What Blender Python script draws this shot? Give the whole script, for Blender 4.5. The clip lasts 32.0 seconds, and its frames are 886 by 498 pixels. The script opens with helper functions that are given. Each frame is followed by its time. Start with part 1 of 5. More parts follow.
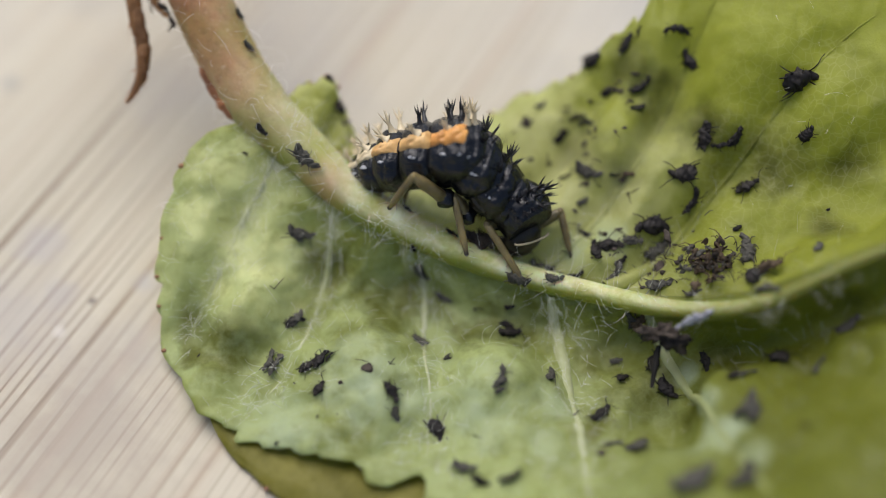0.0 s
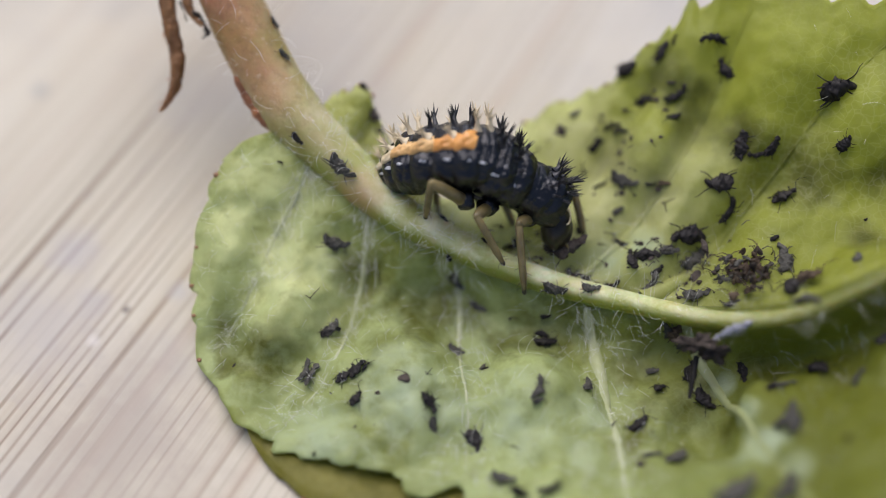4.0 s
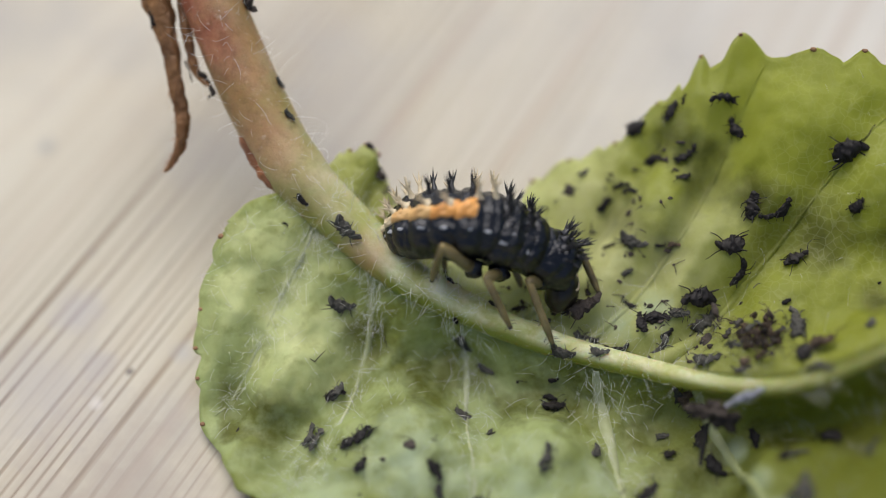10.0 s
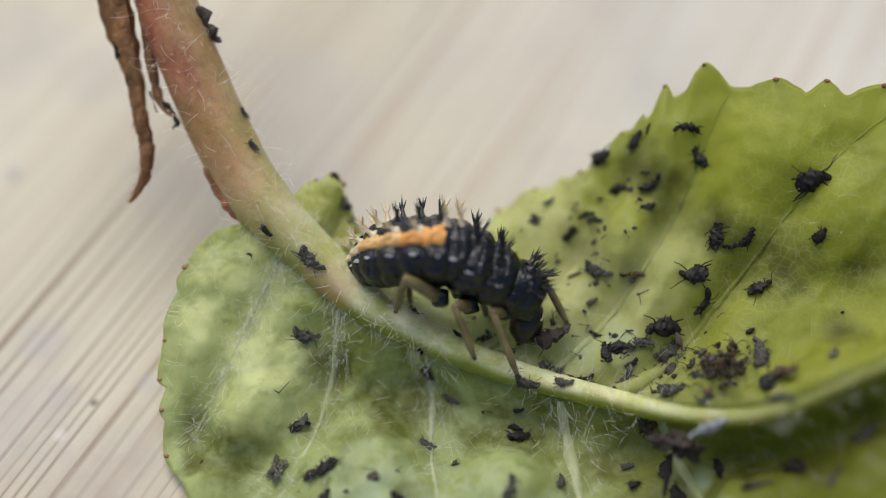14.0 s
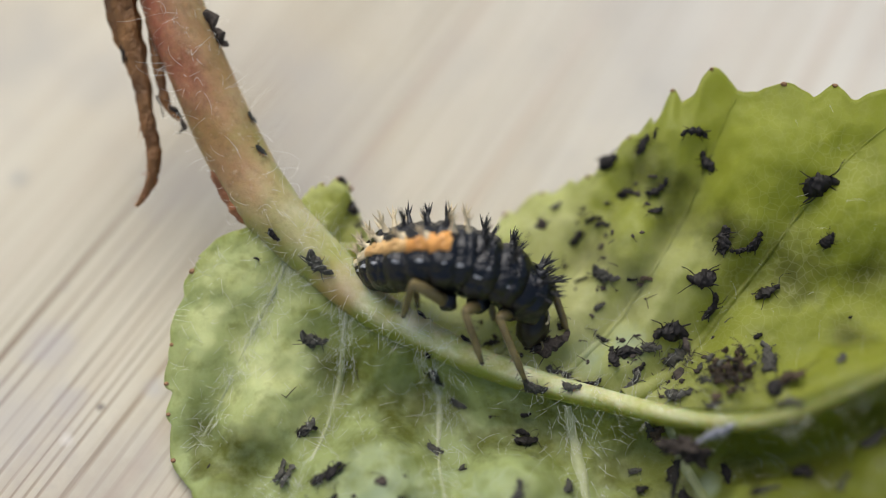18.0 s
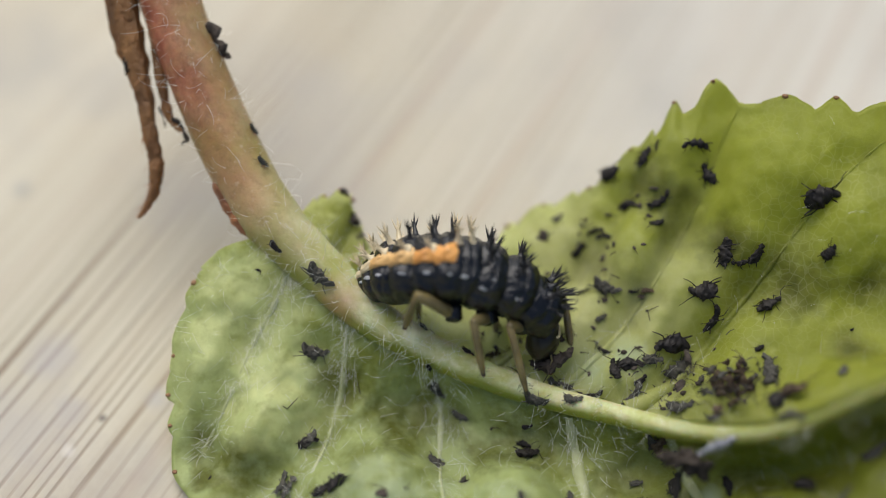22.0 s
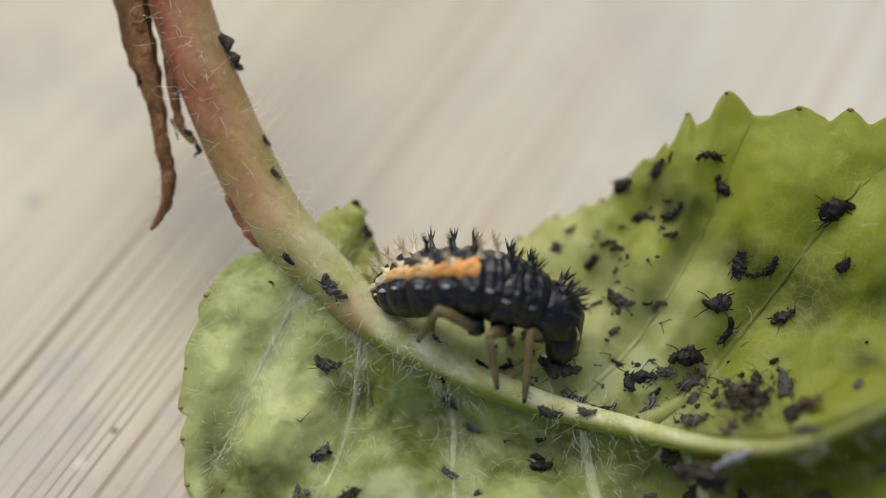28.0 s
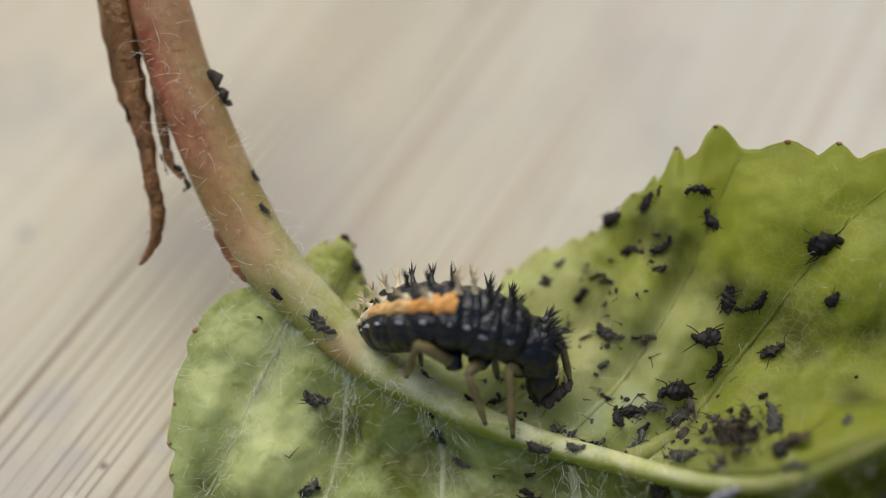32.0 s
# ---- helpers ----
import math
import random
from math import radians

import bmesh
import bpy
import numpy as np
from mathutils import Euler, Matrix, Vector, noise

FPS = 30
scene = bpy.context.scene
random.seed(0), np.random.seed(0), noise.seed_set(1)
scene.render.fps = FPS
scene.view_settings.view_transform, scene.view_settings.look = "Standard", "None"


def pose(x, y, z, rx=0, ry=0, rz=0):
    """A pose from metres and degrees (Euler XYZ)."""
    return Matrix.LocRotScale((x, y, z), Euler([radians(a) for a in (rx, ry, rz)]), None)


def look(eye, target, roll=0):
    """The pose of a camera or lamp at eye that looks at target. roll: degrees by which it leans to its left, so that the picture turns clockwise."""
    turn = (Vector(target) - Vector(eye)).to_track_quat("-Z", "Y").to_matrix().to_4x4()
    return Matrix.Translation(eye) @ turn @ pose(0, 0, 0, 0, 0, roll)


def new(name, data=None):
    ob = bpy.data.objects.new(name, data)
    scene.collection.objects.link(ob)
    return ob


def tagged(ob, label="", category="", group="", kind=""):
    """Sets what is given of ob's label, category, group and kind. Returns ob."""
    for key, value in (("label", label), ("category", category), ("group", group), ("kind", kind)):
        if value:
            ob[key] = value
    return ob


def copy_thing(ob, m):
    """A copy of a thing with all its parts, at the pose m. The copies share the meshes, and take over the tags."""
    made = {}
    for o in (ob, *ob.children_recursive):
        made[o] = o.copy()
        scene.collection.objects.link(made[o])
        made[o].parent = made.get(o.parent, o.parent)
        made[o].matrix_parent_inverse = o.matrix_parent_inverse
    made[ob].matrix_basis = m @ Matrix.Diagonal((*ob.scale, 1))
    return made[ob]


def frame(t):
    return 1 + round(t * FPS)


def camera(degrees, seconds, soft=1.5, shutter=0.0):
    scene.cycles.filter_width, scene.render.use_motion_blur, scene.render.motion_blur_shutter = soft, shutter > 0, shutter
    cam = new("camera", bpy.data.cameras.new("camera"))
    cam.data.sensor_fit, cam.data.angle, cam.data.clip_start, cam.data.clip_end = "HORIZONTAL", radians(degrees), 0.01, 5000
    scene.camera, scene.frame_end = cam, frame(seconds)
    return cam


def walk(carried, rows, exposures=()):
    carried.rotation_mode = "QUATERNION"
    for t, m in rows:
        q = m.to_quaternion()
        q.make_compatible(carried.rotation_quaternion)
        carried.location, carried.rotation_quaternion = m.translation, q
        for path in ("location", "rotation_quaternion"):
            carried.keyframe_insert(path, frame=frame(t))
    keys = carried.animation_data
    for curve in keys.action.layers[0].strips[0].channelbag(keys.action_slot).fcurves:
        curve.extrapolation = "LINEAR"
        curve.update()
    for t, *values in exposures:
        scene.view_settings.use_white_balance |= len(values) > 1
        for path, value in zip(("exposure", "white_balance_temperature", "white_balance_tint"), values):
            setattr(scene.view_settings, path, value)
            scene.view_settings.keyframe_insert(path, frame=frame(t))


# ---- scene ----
import collections

MM = 0.001

# ---------------------------------------------------------------- camera
cam = camera(40, 32.0, soft=1.0)
cam.data.dof.use_dof = True
cam.data.dof.focus_distance = 0.0514
cam.data.dof.aperture_fstop = 10.8
walk(cam, [
    (0, pose(0.00025, -0.03088, 0.04681, 33.109, -0.319, -0.23)),
    (0.5, pose(-9e-05, -0.03108, 0.0466, 33.423, -0.453, -0.31)),
    (1, pose(3e-05, -0.03087, 0.0469, 33.103, -0.225, -0.168)),
    (1.5, pose(-0.00042, -0.03076, 0.04693, 32.944, -0.398, -0.271)),
    (2, pose(-0.00047, -0.03077, 0.04683, 33.101, -0.316, -0.181)),
    (2.5, pose(-0.00046, -0.0306, 0.04686, 32.846, -0.192, -0.084)),
    (3, pose(-0.00074, -0.03089, 0.04676, 33.238, -0.306, -0.139)),
    (3.5, pose(-0.00111, -0.03066, 0.04692, 32.944, -0.36, -0.202)),
    (5.5, pose(-0.00145, -0.02972, 0.04702, 33.261, -0.293, -0.058)),
    (6, pose(-0.00136, -0.02958, 0.04717, 33.075, -0.182, 0.027)),
    (6.5, pose(-0.00122, -0.02965, 0.04709, 33.409, -0.039, 0.075)),
    (7, pose(-0.00081, -0.02956, 0.04697, 33.556, 0.041, 0.076)),
    (7.5, pose(-0.00098, -0.02902, 0.04719, 33.283, -0.067, -0.097)),
    (8, pose(-0.00124, -0.02929, 0.04708, 33.728, -0.066, -0.019)),
    (8.5, pose(-0.00125, -0.02915, 0.04723, 33.577, -0.026, 0.071)),
    (9, pose(-0.00154, -0.02903, 0.04737, 33.619, -0.08, 0.048)),
    (9.5, pose(-0.00131, -0.02903, 0.04727, 33.891, 0.136, 0.238)),
    (10, pose(-0.00089, -0.02862, 0.04735, 34.086, 0.265, 0.246)),
    (10.5, pose(-0.00151, -0.02837, 0.04756, 34.276, -0.001, 0.075)),
    (11, pose(-0.00154, -0.02816, 0.04771, 34.599, 0.09, 0.155)),
    (11.5, pose(-0.00148, -0.02793, 0.04796, 34.562, 0.173, 0.187)),
    (12, pose(-0.00137, -0.02788, 0.04787, 34.547, 0.144, 0.188)),
    (12.5, pose(-0.00033, -0.02805, 0.04756, 34.749, 0.366, 0.213)),
    (13, pose(6e-05, -0.02815, 0.04761, 34.845, 0.076, -0.082)),
    (13.5, pose(0.00028, -0.02834, 0.04745, 35.075, -0.048, -0.159)),
    (14, pose(0.00016, -0.02801, 0.04774, 34.711, -0.073, -0.168)),
    (14.5, pose(9e-05, -0.02793, 0.04774, 34.643, -0.134, -0.188)),
    (16.5, pose(0.0001, -0.02791, 0.04782, 34.738, -0.101, -0.156)),
    (17, pose(4e-05, -0.02787, 0.04778, 34.711, -0.042, -0.067)),
    (17.5, pose(0.00012, -0.0281, 0.04752, 35.02, -0.025, 0.003)),
    (18, pose(-0.00021, -0.02783, 0.0478, 34.721, -0.151, -0.161)),
    (18.5, pose(-7e-05, -0.02783, 0.0478, 34.761, -0.083, -0.096)),
    (19, pose(0, -0.028, 0.0477, 35, -0, 0)),
    (19.5, pose(-8e-05, -0.02809, 0.04767, 35.209, -0.032, -0.009)),
    (20, pose(0.00012, -0.02803, 0.04757, 35.181, 0.052, 0.032)),
    (20.5, pose(9e-05, -0.02767, 0.04783, 34.829, 0.046, -0.006)),
    (21, pose(2e-05, -0.0277, 0.04789, 34.951, 0.036, -0.005)),
    (21.5, pose(-0.0001, -0.0277, 0.04789, 34.999, -0.038, -0.007)),
    (22, pose(-4e-05, -0.02774, 0.04792, 35.115, 0.031, 0.024)),
    (22.5, pose(-0.00013, -0.02772, 0.04791, 35.113, 0.033, -0.005)),
    (23, pose(-0.00029, -0.02762, 0.04787, 34.859, -0.208, -0.081)),
    (23.5, pose(-0.00039, -0.02766, 0.04795, 35.075, -0.182, -0.004)),
    (24, pose(-0.00035, -0.02737, 0.04814, 34.783, -0.159, -0.008)),
    (24.5, pose(-0.00015, -0.02764, 0.04802, 35.378, 0.122, 0.201)),
    (26.5, pose(-0.00025, -0.02749, 0.04798, 35.197, 0.108, 0.14)),
    (27, pose(-0.00041, -0.02709, 0.04831, 34.833, 0.05, 0.065)),
    (27.5, pose(-0.00052, -0.02726, 0.04821, 35.386, 0.176, 0.118)),
    (28, pose(-0.00067, -0.02737, 0.04803, 35.288, -0.031, -0.005)),
    (28.5, pose(-0.00027, -0.02719, 0.04811, 35.186, 0.197, 0.122)),
    (29, pose(-0.00025, -0.02719, 0.04818, 35.328, 0.156, 0.09)),
    (29.5, pose(-0.00014, -0.02715, 0.04826, 35.366, 0.179, 0.085)),
    (30, pose(-0.00031, -0.02699, 0.04846, 35.404, 0.144, 0.074)),
    (30.5, pose(-0.00029, -0.02701, 0.04836, 35.317, 0.23, 0.101)),
    (31, pose(0.00015, -0.02686, 0.04831, 35.828, 0.31, 0.071)),
    (31.5, pose(0.0001, -0.02672, 0.04852, 35.835, 0.255, 0.05)),
    (32, pose(0.00014, -0.02653, 0.04862, 35.795, 0.348, 0.062)),
], exposures=[(0.0, 0.04, 6300, 13), (1.0, 0.05, 6050, 18), (6.0, 0.07, 6100, 18), (9.0, 0.02, 6200, 14), (13.0, 0.0, 6300, 11), (19.0, 0.02, 6350, 10), (26.0, -0.06, 6450, 9), (32.0, -0.19, 6550, 9)])

# ---------------------------------------------------------------- light
world = bpy.data.worlds.new("sky")
scene.world = world
world.use_nodes = True
wn = world.node_tree
sky = wn.nodes.new("ShaderNodeTexSky")
sky.sky_type = 'NISHITA'
sky.sun_disc = False
sky.sun_elevation = radians(63)
sky.sun_rotation = radians(-22)
sky.dust_density = 4.0
wn.links.new(sky.outputs[0], wn.nodes["Background"].inputs[0])
wn.nodes["Background"].inputs[1].default_value = 0.12
sun = new("sun", bpy.data.lights.new("sun", "SUN"))
sun.data.energy = 2.6
sun.data.angle = radians(55)
sun.data.color = (1.0, 0.97, 0.91)
sun.matrix_world = look((-0.25, 0.60, 1.3), (0, 0, 0))


# ---------------------------------------------------------------- materials
def material(name):
    m = bpy.data.materials.new(name)
    m.use_nodes = True
    t = m.node_tree
    return m, t, t.nodes["Principled BSDF"]


def node(t, kind, **inputs):
    n = t.nodes.new(kind)
    for key, value in inputs.items():
        n.inputs[key.replace("_", " ")].default_value = value
    return n


def coords(t, scale=(1, 1, 1), turn=0.0):
    c = t.nodes.new("ShaderNodeTexCoord")
    r = t.nodes.new("ShaderNodeMapping")
    r.inputs["Rotation"].default_value = (0, 0, turn)
    t.links.new(c.outputs["Object"], r.inputs[0])
    m = t.nodes.new("ShaderNodeMapping")
    m.inputs["Scale"].default_value = scale
    t.links.new(r.outputs[0], m.inputs[0])
    return m.outputs[0]


def ramp(t, source, stops):
    r = t.nodes.new("ShaderNodeValToRGB")
    while len(r.color_ramp.elements) < len(stops):
        r.color_ramp.elements.new(0.5)
    for e, (p, c) in zip(r.color_ramp.elements, stops):
        e.position = p
        e.color = (*c, 1) if len(c) == 3 else c
    t.links.new(source, r.inputs[0])
    return r.outputs[0]


def mixed(t, fac, a, b, blend='MIX'):
    m = t.nodes.new("ShaderNodeMix")
    m.data_type, m.blend_type = 'RGBA', blend
    for slot, value in ((0, fac), (6, a), (7, b)):
        if hasattr(value, "is_linked"):
            t.links.new(value, m.inputs[slot])
        else:
            m.inputs[slot].default_value = value if slot == 0 else (*value, 1)
    return m.outputs[2]


def bump(t, height, bsdf, strength, distance):
    b = node(t, "ShaderNodeBump", Strength=strength, Distance=distance)
    t.links.new(height, b.inputs["Height"])
    t.links.new(b.outputs[0], bsdf.inputs["Normal"])
    return b


def noise_tex(t, vec, scale, detail=4, rough=0.6):
    n = node(t, "ShaderNodeTexNoise", Scale=scale, Detail=detail, Roughness=rough)
    t.links.new(vec, n.inputs["Vector"])
    return n.outputs["Fac"]


# patch tones, among them painted light and a painted soft shadow
LIT_PALE = (0.76, 0.80, 0.40)
SOFT_SHADOW, MILK, BARE_SHADED, MINT = (0.105, 0.115, 0.018), (0.66, 0.66, 0.36), (0.120, 0.130, 0.010), (0.54, 0.63, 0.40)


def leaf_material(name, dark, light, pale, translucent, net=0.5, bloom=0.0, shine=0.8, tip=None, dirt=0.0, wax=0.0, inner=1.0, glow=(0.78, 0.86, 0.20), patch_tones=(), mottle=0.0):
    """Leaf tissue: olive to yellow-green blotches, a milky bloom, light and shade put into the colour, and the net of
    the finest veins.
    """
    m, t, b = material(name)
    v = coords(t)
    col = mixed(t, ramp(t, noise_tex(t, v, 230, 4, 0.6), [(0.36, (0, 0, 0)), (0.62, (1, 1, 1))]), dark, light)
    col = mixed(t, ramp(t, noise_tex(t, v, 1500, 4), [(0.45, (0, 0, 0)), (0.75, (0.35, 0.35, 0.35))]), col, pale)
    # the bloom fades out towards the leaf's tip, and a tip tone paints shade
    c = t.nodes.new("ShaderNodeSeparateXYZ")
    t.links.new(v, c.inputs[0])
    fade = node(t, "ShaderNodeMapRange", From_Min=0.012, From_Max=0.003)
    t.links.new(c.outputs[0], fade.inputs[0])
    col = mixed(t, ramp(t, fade.outputs[0], [(0.0, (0.75, 0.75, 0.75)), (1.0, (0, 0, 0))]), col, tip or dark)
    milk = ramp(t, noise_tex(t, v, 170, 4, 0.55), [(0.38, (0.12, 0.12, 0.12)), (0.60, (bloom, bloom, bloom))])
    milk = mixed(t, 1.0, milk, fade.outputs[0], 'MULTIPLY')
    # less of it close beside the midrib, which paints the shade of the trench
    rib = t.nodes.new("ShaderNodeVectorMath")
    rib.operation = 'DOT_PRODUCT'
    t.links.new(v, rib.inputs[0])
    rib.inputs[1].default_value = (0.411, 0.911, 0.0)
    outer = node(t, "ShaderNodeMapRange", From_Min=-0.0016, From_Max=-0.0042, To_Min=inner)
    t.links.new(rib.outputs["Value"], outer.inputs[0])
    milk = mixed(t, 1.0, milk, outer.outputs[0], 'MULTIPLY')
    col = mixed(t, milk, col, pale)
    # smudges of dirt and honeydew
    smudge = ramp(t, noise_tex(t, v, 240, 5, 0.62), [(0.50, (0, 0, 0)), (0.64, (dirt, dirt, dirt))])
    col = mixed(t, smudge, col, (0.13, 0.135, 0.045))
    # bare and milky patches at their places, with light and shade put into them
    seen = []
    for x, y, z, size, amount, tone in patch_tones:
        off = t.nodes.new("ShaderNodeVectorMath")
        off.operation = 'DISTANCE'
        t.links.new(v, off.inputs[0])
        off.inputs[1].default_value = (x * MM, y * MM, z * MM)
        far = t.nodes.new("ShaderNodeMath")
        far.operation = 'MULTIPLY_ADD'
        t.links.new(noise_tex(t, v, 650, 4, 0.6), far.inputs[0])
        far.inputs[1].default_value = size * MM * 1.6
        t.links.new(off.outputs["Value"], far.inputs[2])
        crisp = tone in (MINT, BARE_SHADED)
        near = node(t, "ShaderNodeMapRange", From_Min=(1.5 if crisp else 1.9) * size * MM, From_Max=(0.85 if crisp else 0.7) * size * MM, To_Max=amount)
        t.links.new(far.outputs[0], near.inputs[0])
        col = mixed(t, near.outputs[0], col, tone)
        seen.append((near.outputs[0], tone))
    fleck = ramp(t, noise_tex(t, v, 750, 5, 0.65), [(0.42, (0, 0, 0)), (0.58, (mottle, mottle, mottle))])
    col = mixed(t, mixed(t, 1.0, fleck, fade.outputs[0], 'MULTIPLY'), col, pale)
    fleck = ramp(t, noise_tex(t, v, 1050, 5, 0.65), [(0.52, (0, 0, 0)), (0.66, (mottle, mottle, mottle))])
    col = mixed(t, fleck, col, dark)
    # warped net of the finest veins
    warp = t.nodes.new("ShaderNodeTexNoise")
    warp.inputs["Scale"].default_value = 900
    t.links.new(v, warp.inputs["Vector"])
    add = t.nodes.new("ShaderNodeVectorMath")
    add.operation = 'MULTIPLY_ADD'
    t.links.new(warp.outputs["Color"], add.inputs[0])
    add.inputs[1].default_value = (0.0006, 0.0006, 0.0006)
    t.links.new(v, add.inputs[2])
    cell = t.nodes.new("ShaderNodeTexVoronoi")
    cell.feature = 'DISTANCE_TO_EDGE'
    cell.inputs["Scale"].default_value = 2500
    t.links.new(add.outputs[0], cell.inputs["Vector"])
    lines = ramp(t, cell.outputs["Distance"], [(0.0, (net, net, net)), (0.075, (0, 0, 0))])
    patch = ramp(t, noise_tex(t, v, 130, 2), [(0.45, (0.1, 0.1, 0.1)), (0.62, (1, 1, 1))])
    lines = mixed(t, 1.0, lines, patch, 'MULTIPLY')
    col = mixed(t, lines, col, pale)
    t.links.new(col, b.inputs["Base Color"])
    gloss = ramp(t, noise_tex(t, v, 400, 4), [(0.35, (0.32, 0.32, 0.32)), (0.65, (0.50, 0.50, 0.50))])
    t.links.new(gloss, b.inputs["Roughness"])
    b.inputs["Specular IOR Level"].default_value = shine
    bump(t, noise_tex(t, v, 800, 9, 0.68), b, 0.5, 0.0003)
    b.inputs["Coat Weight"].default_value = wax
    b.inputs["Coat Roughness"].default_value = 0.22
    tr = t.nodes.new("ShaderNodeBsdfTranslucent")
    hot = mixed(t, 0.6, col, glow)
    for near, tone in seen:
        hot = mixed(t, near, hot, tone)
    t.links.new(hot, tr.inputs[0])
    mix = t.nodes.new("ShaderNodeMixShader")
    mix.inputs[0].default_value = translucent
    t.links.new(b.outputs[0], mix.inputs[1])
    t.links.new(tr.outputs[0], mix.inputs[2])
    t.links.new(mix.outputs[0], t.nodes["Material Output"].inputs[0])
    return m


def plain(name, dark, light, scale, rough, spec=0.5, relief=0.3, depth=0.0001, stretch=(1, 1, 1)):
    m, t, b = material(name)
    v = coords(t, stretch)
    n = noise_tex(t, v, scale, 5)
    info = t.nodes.new("ShaderNodeObjectInfo")
    both = t.nodes.new("ShaderNodeMath")
    both.operation = 'MULTIPLY_ADD'
    t.links.new(info.outputs["Random"], both.inputs[0])
    both.inputs[1].default_value = 0.12
    t.links.new(n, both.inputs[2])
    t.links.new(ramp(t, both.outputs[0], [(0.35, dark), (0.75, light)]), b.inputs["Base Color"])
    b.inputs["Roughness"].default_value = rough
    b.inputs["Specular IOR Level"].default_value = spec
    bump(t, noise_tex(t, v, scale * 2.2, 4), b, relief, depth)
    return m


SPOTS = [(-14.5, -9.5, 6.0, 0.6, (0.33, 0.28, 0.225)),
         (-18.5, -4.0, 4.0, 0.4, (0.36, 0.335, 0.32)),
         (-15.01, -3.10, 0.28, 0.8, (0.09, 0.075, 0.07)),
         (-21.04, 9.63, 0.75, 0.45, (0.22, 0.22, 0.23)),
         (-16.24, -4.68, 0.38, 0.4, (0.70, 0.67, 0.61)),
         (-17.69, 3.17, 0.35, 0.35, (0.25, 0.22, 0.2)),
         (-17.78, 0.11, 1.6, 0.45, (0.34, 0.32, 0.33)),
         (-12.73, -2.20, 0.8, 0.4, (0.36, 0.36, 0.38)),
         (-16.51, -2.76, 1, 0.35, (0.33, 0.31, 0.31))]


def wood_material():
    m, t, b = material("weathered_pine")
    turn = radians(29)
    v = coords(t, (1, 1, 1), turn)
    long = coords(t, (1, 0.035, 1), turn)
    longer = coords(t, (1, 0.015, 1), turn)
    tone = noise_tex(t, long, 95, 4, 0.55)
    fibre = noise_tex(t, long, 900, 5, 0.7)
    blotch = noise_tex(t, v, 28, 3)
    col = mixed(t, ramp(t, tone, [(0.3, (0, 0, 0)), (0.7, (1, 1, 1))]), (0.42, 0.39, 0.295), (0.56, 0.525, 0.415))
    col = mixed(t, ramp(t, blotch, [(0.35, (0, 0, 0)), (0.65, (0.6, 0.6, 0.6))]), col, (0.53, 0.475, 0.365))
    # greyer, sun-bleached wood towards one side
    side = t.nodes.new("ShaderNodeSeparateXYZ")
    t.links.new(coords(t), side.inputs[0])
    pale = node(t, "ShaderNodeMapRange", From_Min=-0.004, From_Max=0.014, To_Max=0.55)
    t.links.new(side.outputs[0], pale.inputs[0])
    col = mixed(t, pale.outputs[0], col, (0.55, 0.54, 0.50))
    # the place across the grain, a little wavy
    cross = t.nodes.new("ShaderNodeSeparateXYZ")
    t.links.new(v, cross.inputs[0])
    wide = t.nodes.new("ShaderNodeMath")
    wide.operation = 'MULTIPLY_ADD'
    t.links.new(noise_tex(t, longer, 60, 3), wide.inputs[0])
    wide.inputs[1].default_value = 0.0034
    t.links.new(cross.outputs[0], wide.inputs[2])
    place = node(t, "ShaderNodeMapRange", From_Min=-0.0229, From_Max=0.0171)
    t.links.new(wide.outputs[0], place.inputs[0])
    # brown latewood streaks
    stops = [(0.0, (0, 0, 0))]
    for q, a, w in ((0.12, 0.25, 0.012), (0.40, 0.62, 0.012), (0.47, 0.2, 0.006), (0.516, 0.4, 0.005), (0.548, 0.5, 0.013), (0.63, 0.15, 0.01), (0.707, 0.3, 0.014), (0.765, 0.25, 0.01), (0.833, 0.45, 0.013), (0.90, 0.35, 0.012)):
        stops += [(q - w, (0, 0, 0)), (q, (a, a, a)), (q + w, (0, 0, 0))]
    streak = ramp(t, place.outputs[0], stops)
    streak = mixed(t, 1.0, streak, ramp(t, noise_tex(t, long, 160, 3), [(0.3, (0.25, 0.25, 0.25)), (0.65, (1, 1, 1))]), 'MULTIPLY')
    col = mixed(t, streak, col, (0.34, 0.22, 0.15))
    # tight dark lines of the slow growth beside it
    band = ramp(t, place.outputs[0], [(0.10, (0, 0, 0)), (0.17, (0.7, 0.7, 0.7)), (0.24, (1, 1, 1)), (0.39, (1, 1, 1)), (0.41, (0.5, 0.5, 0.5)), (0.55, (0.45, 0.45, 0.45)), (0.72, (0.15, 0.15, 0.15))])
    count = t.nodes.new("ShaderNodeMath")
    count.operation = 'MULTIPLY_ADD'
    t.links.new(wide.outputs[0], count.inputs[0])
    count.inputs[1].default_value = 2 * math.pi / 0.00068
    phase = t.nodes.new("ShaderNodeMath")
    phase.operation = 'MULTIPLY'
    t.links.new(noise_tex(t, longer, 210, 3, 0.55), phase.inputs[0])
    phase.inputs[1].default_value = 34.0
    t.links.new(phase.outputs[0], count.inputs[2])
    wave = t.nodes.new("ShaderNodeMath")
    wave.operation = 'SINE'
    t.links.new(count.outputs[0], wave.inputs[0])
    late = ramp(t, wave.outputs[0], [(0.45, (0, 0, 0)), (0.95, (0.92, 0.92, 0.92))])
    late = mixed(t, 1.0, late, band, 'MULTIPLY')
    late = mixed(t, 1.0, late, ramp(t, noise_tex(t, long, 560, 5, 0.7), [(0.38, (0.15, 0.15, 0.15)), (0.60, (1, 1, 1))]), 'MULTIPLY')
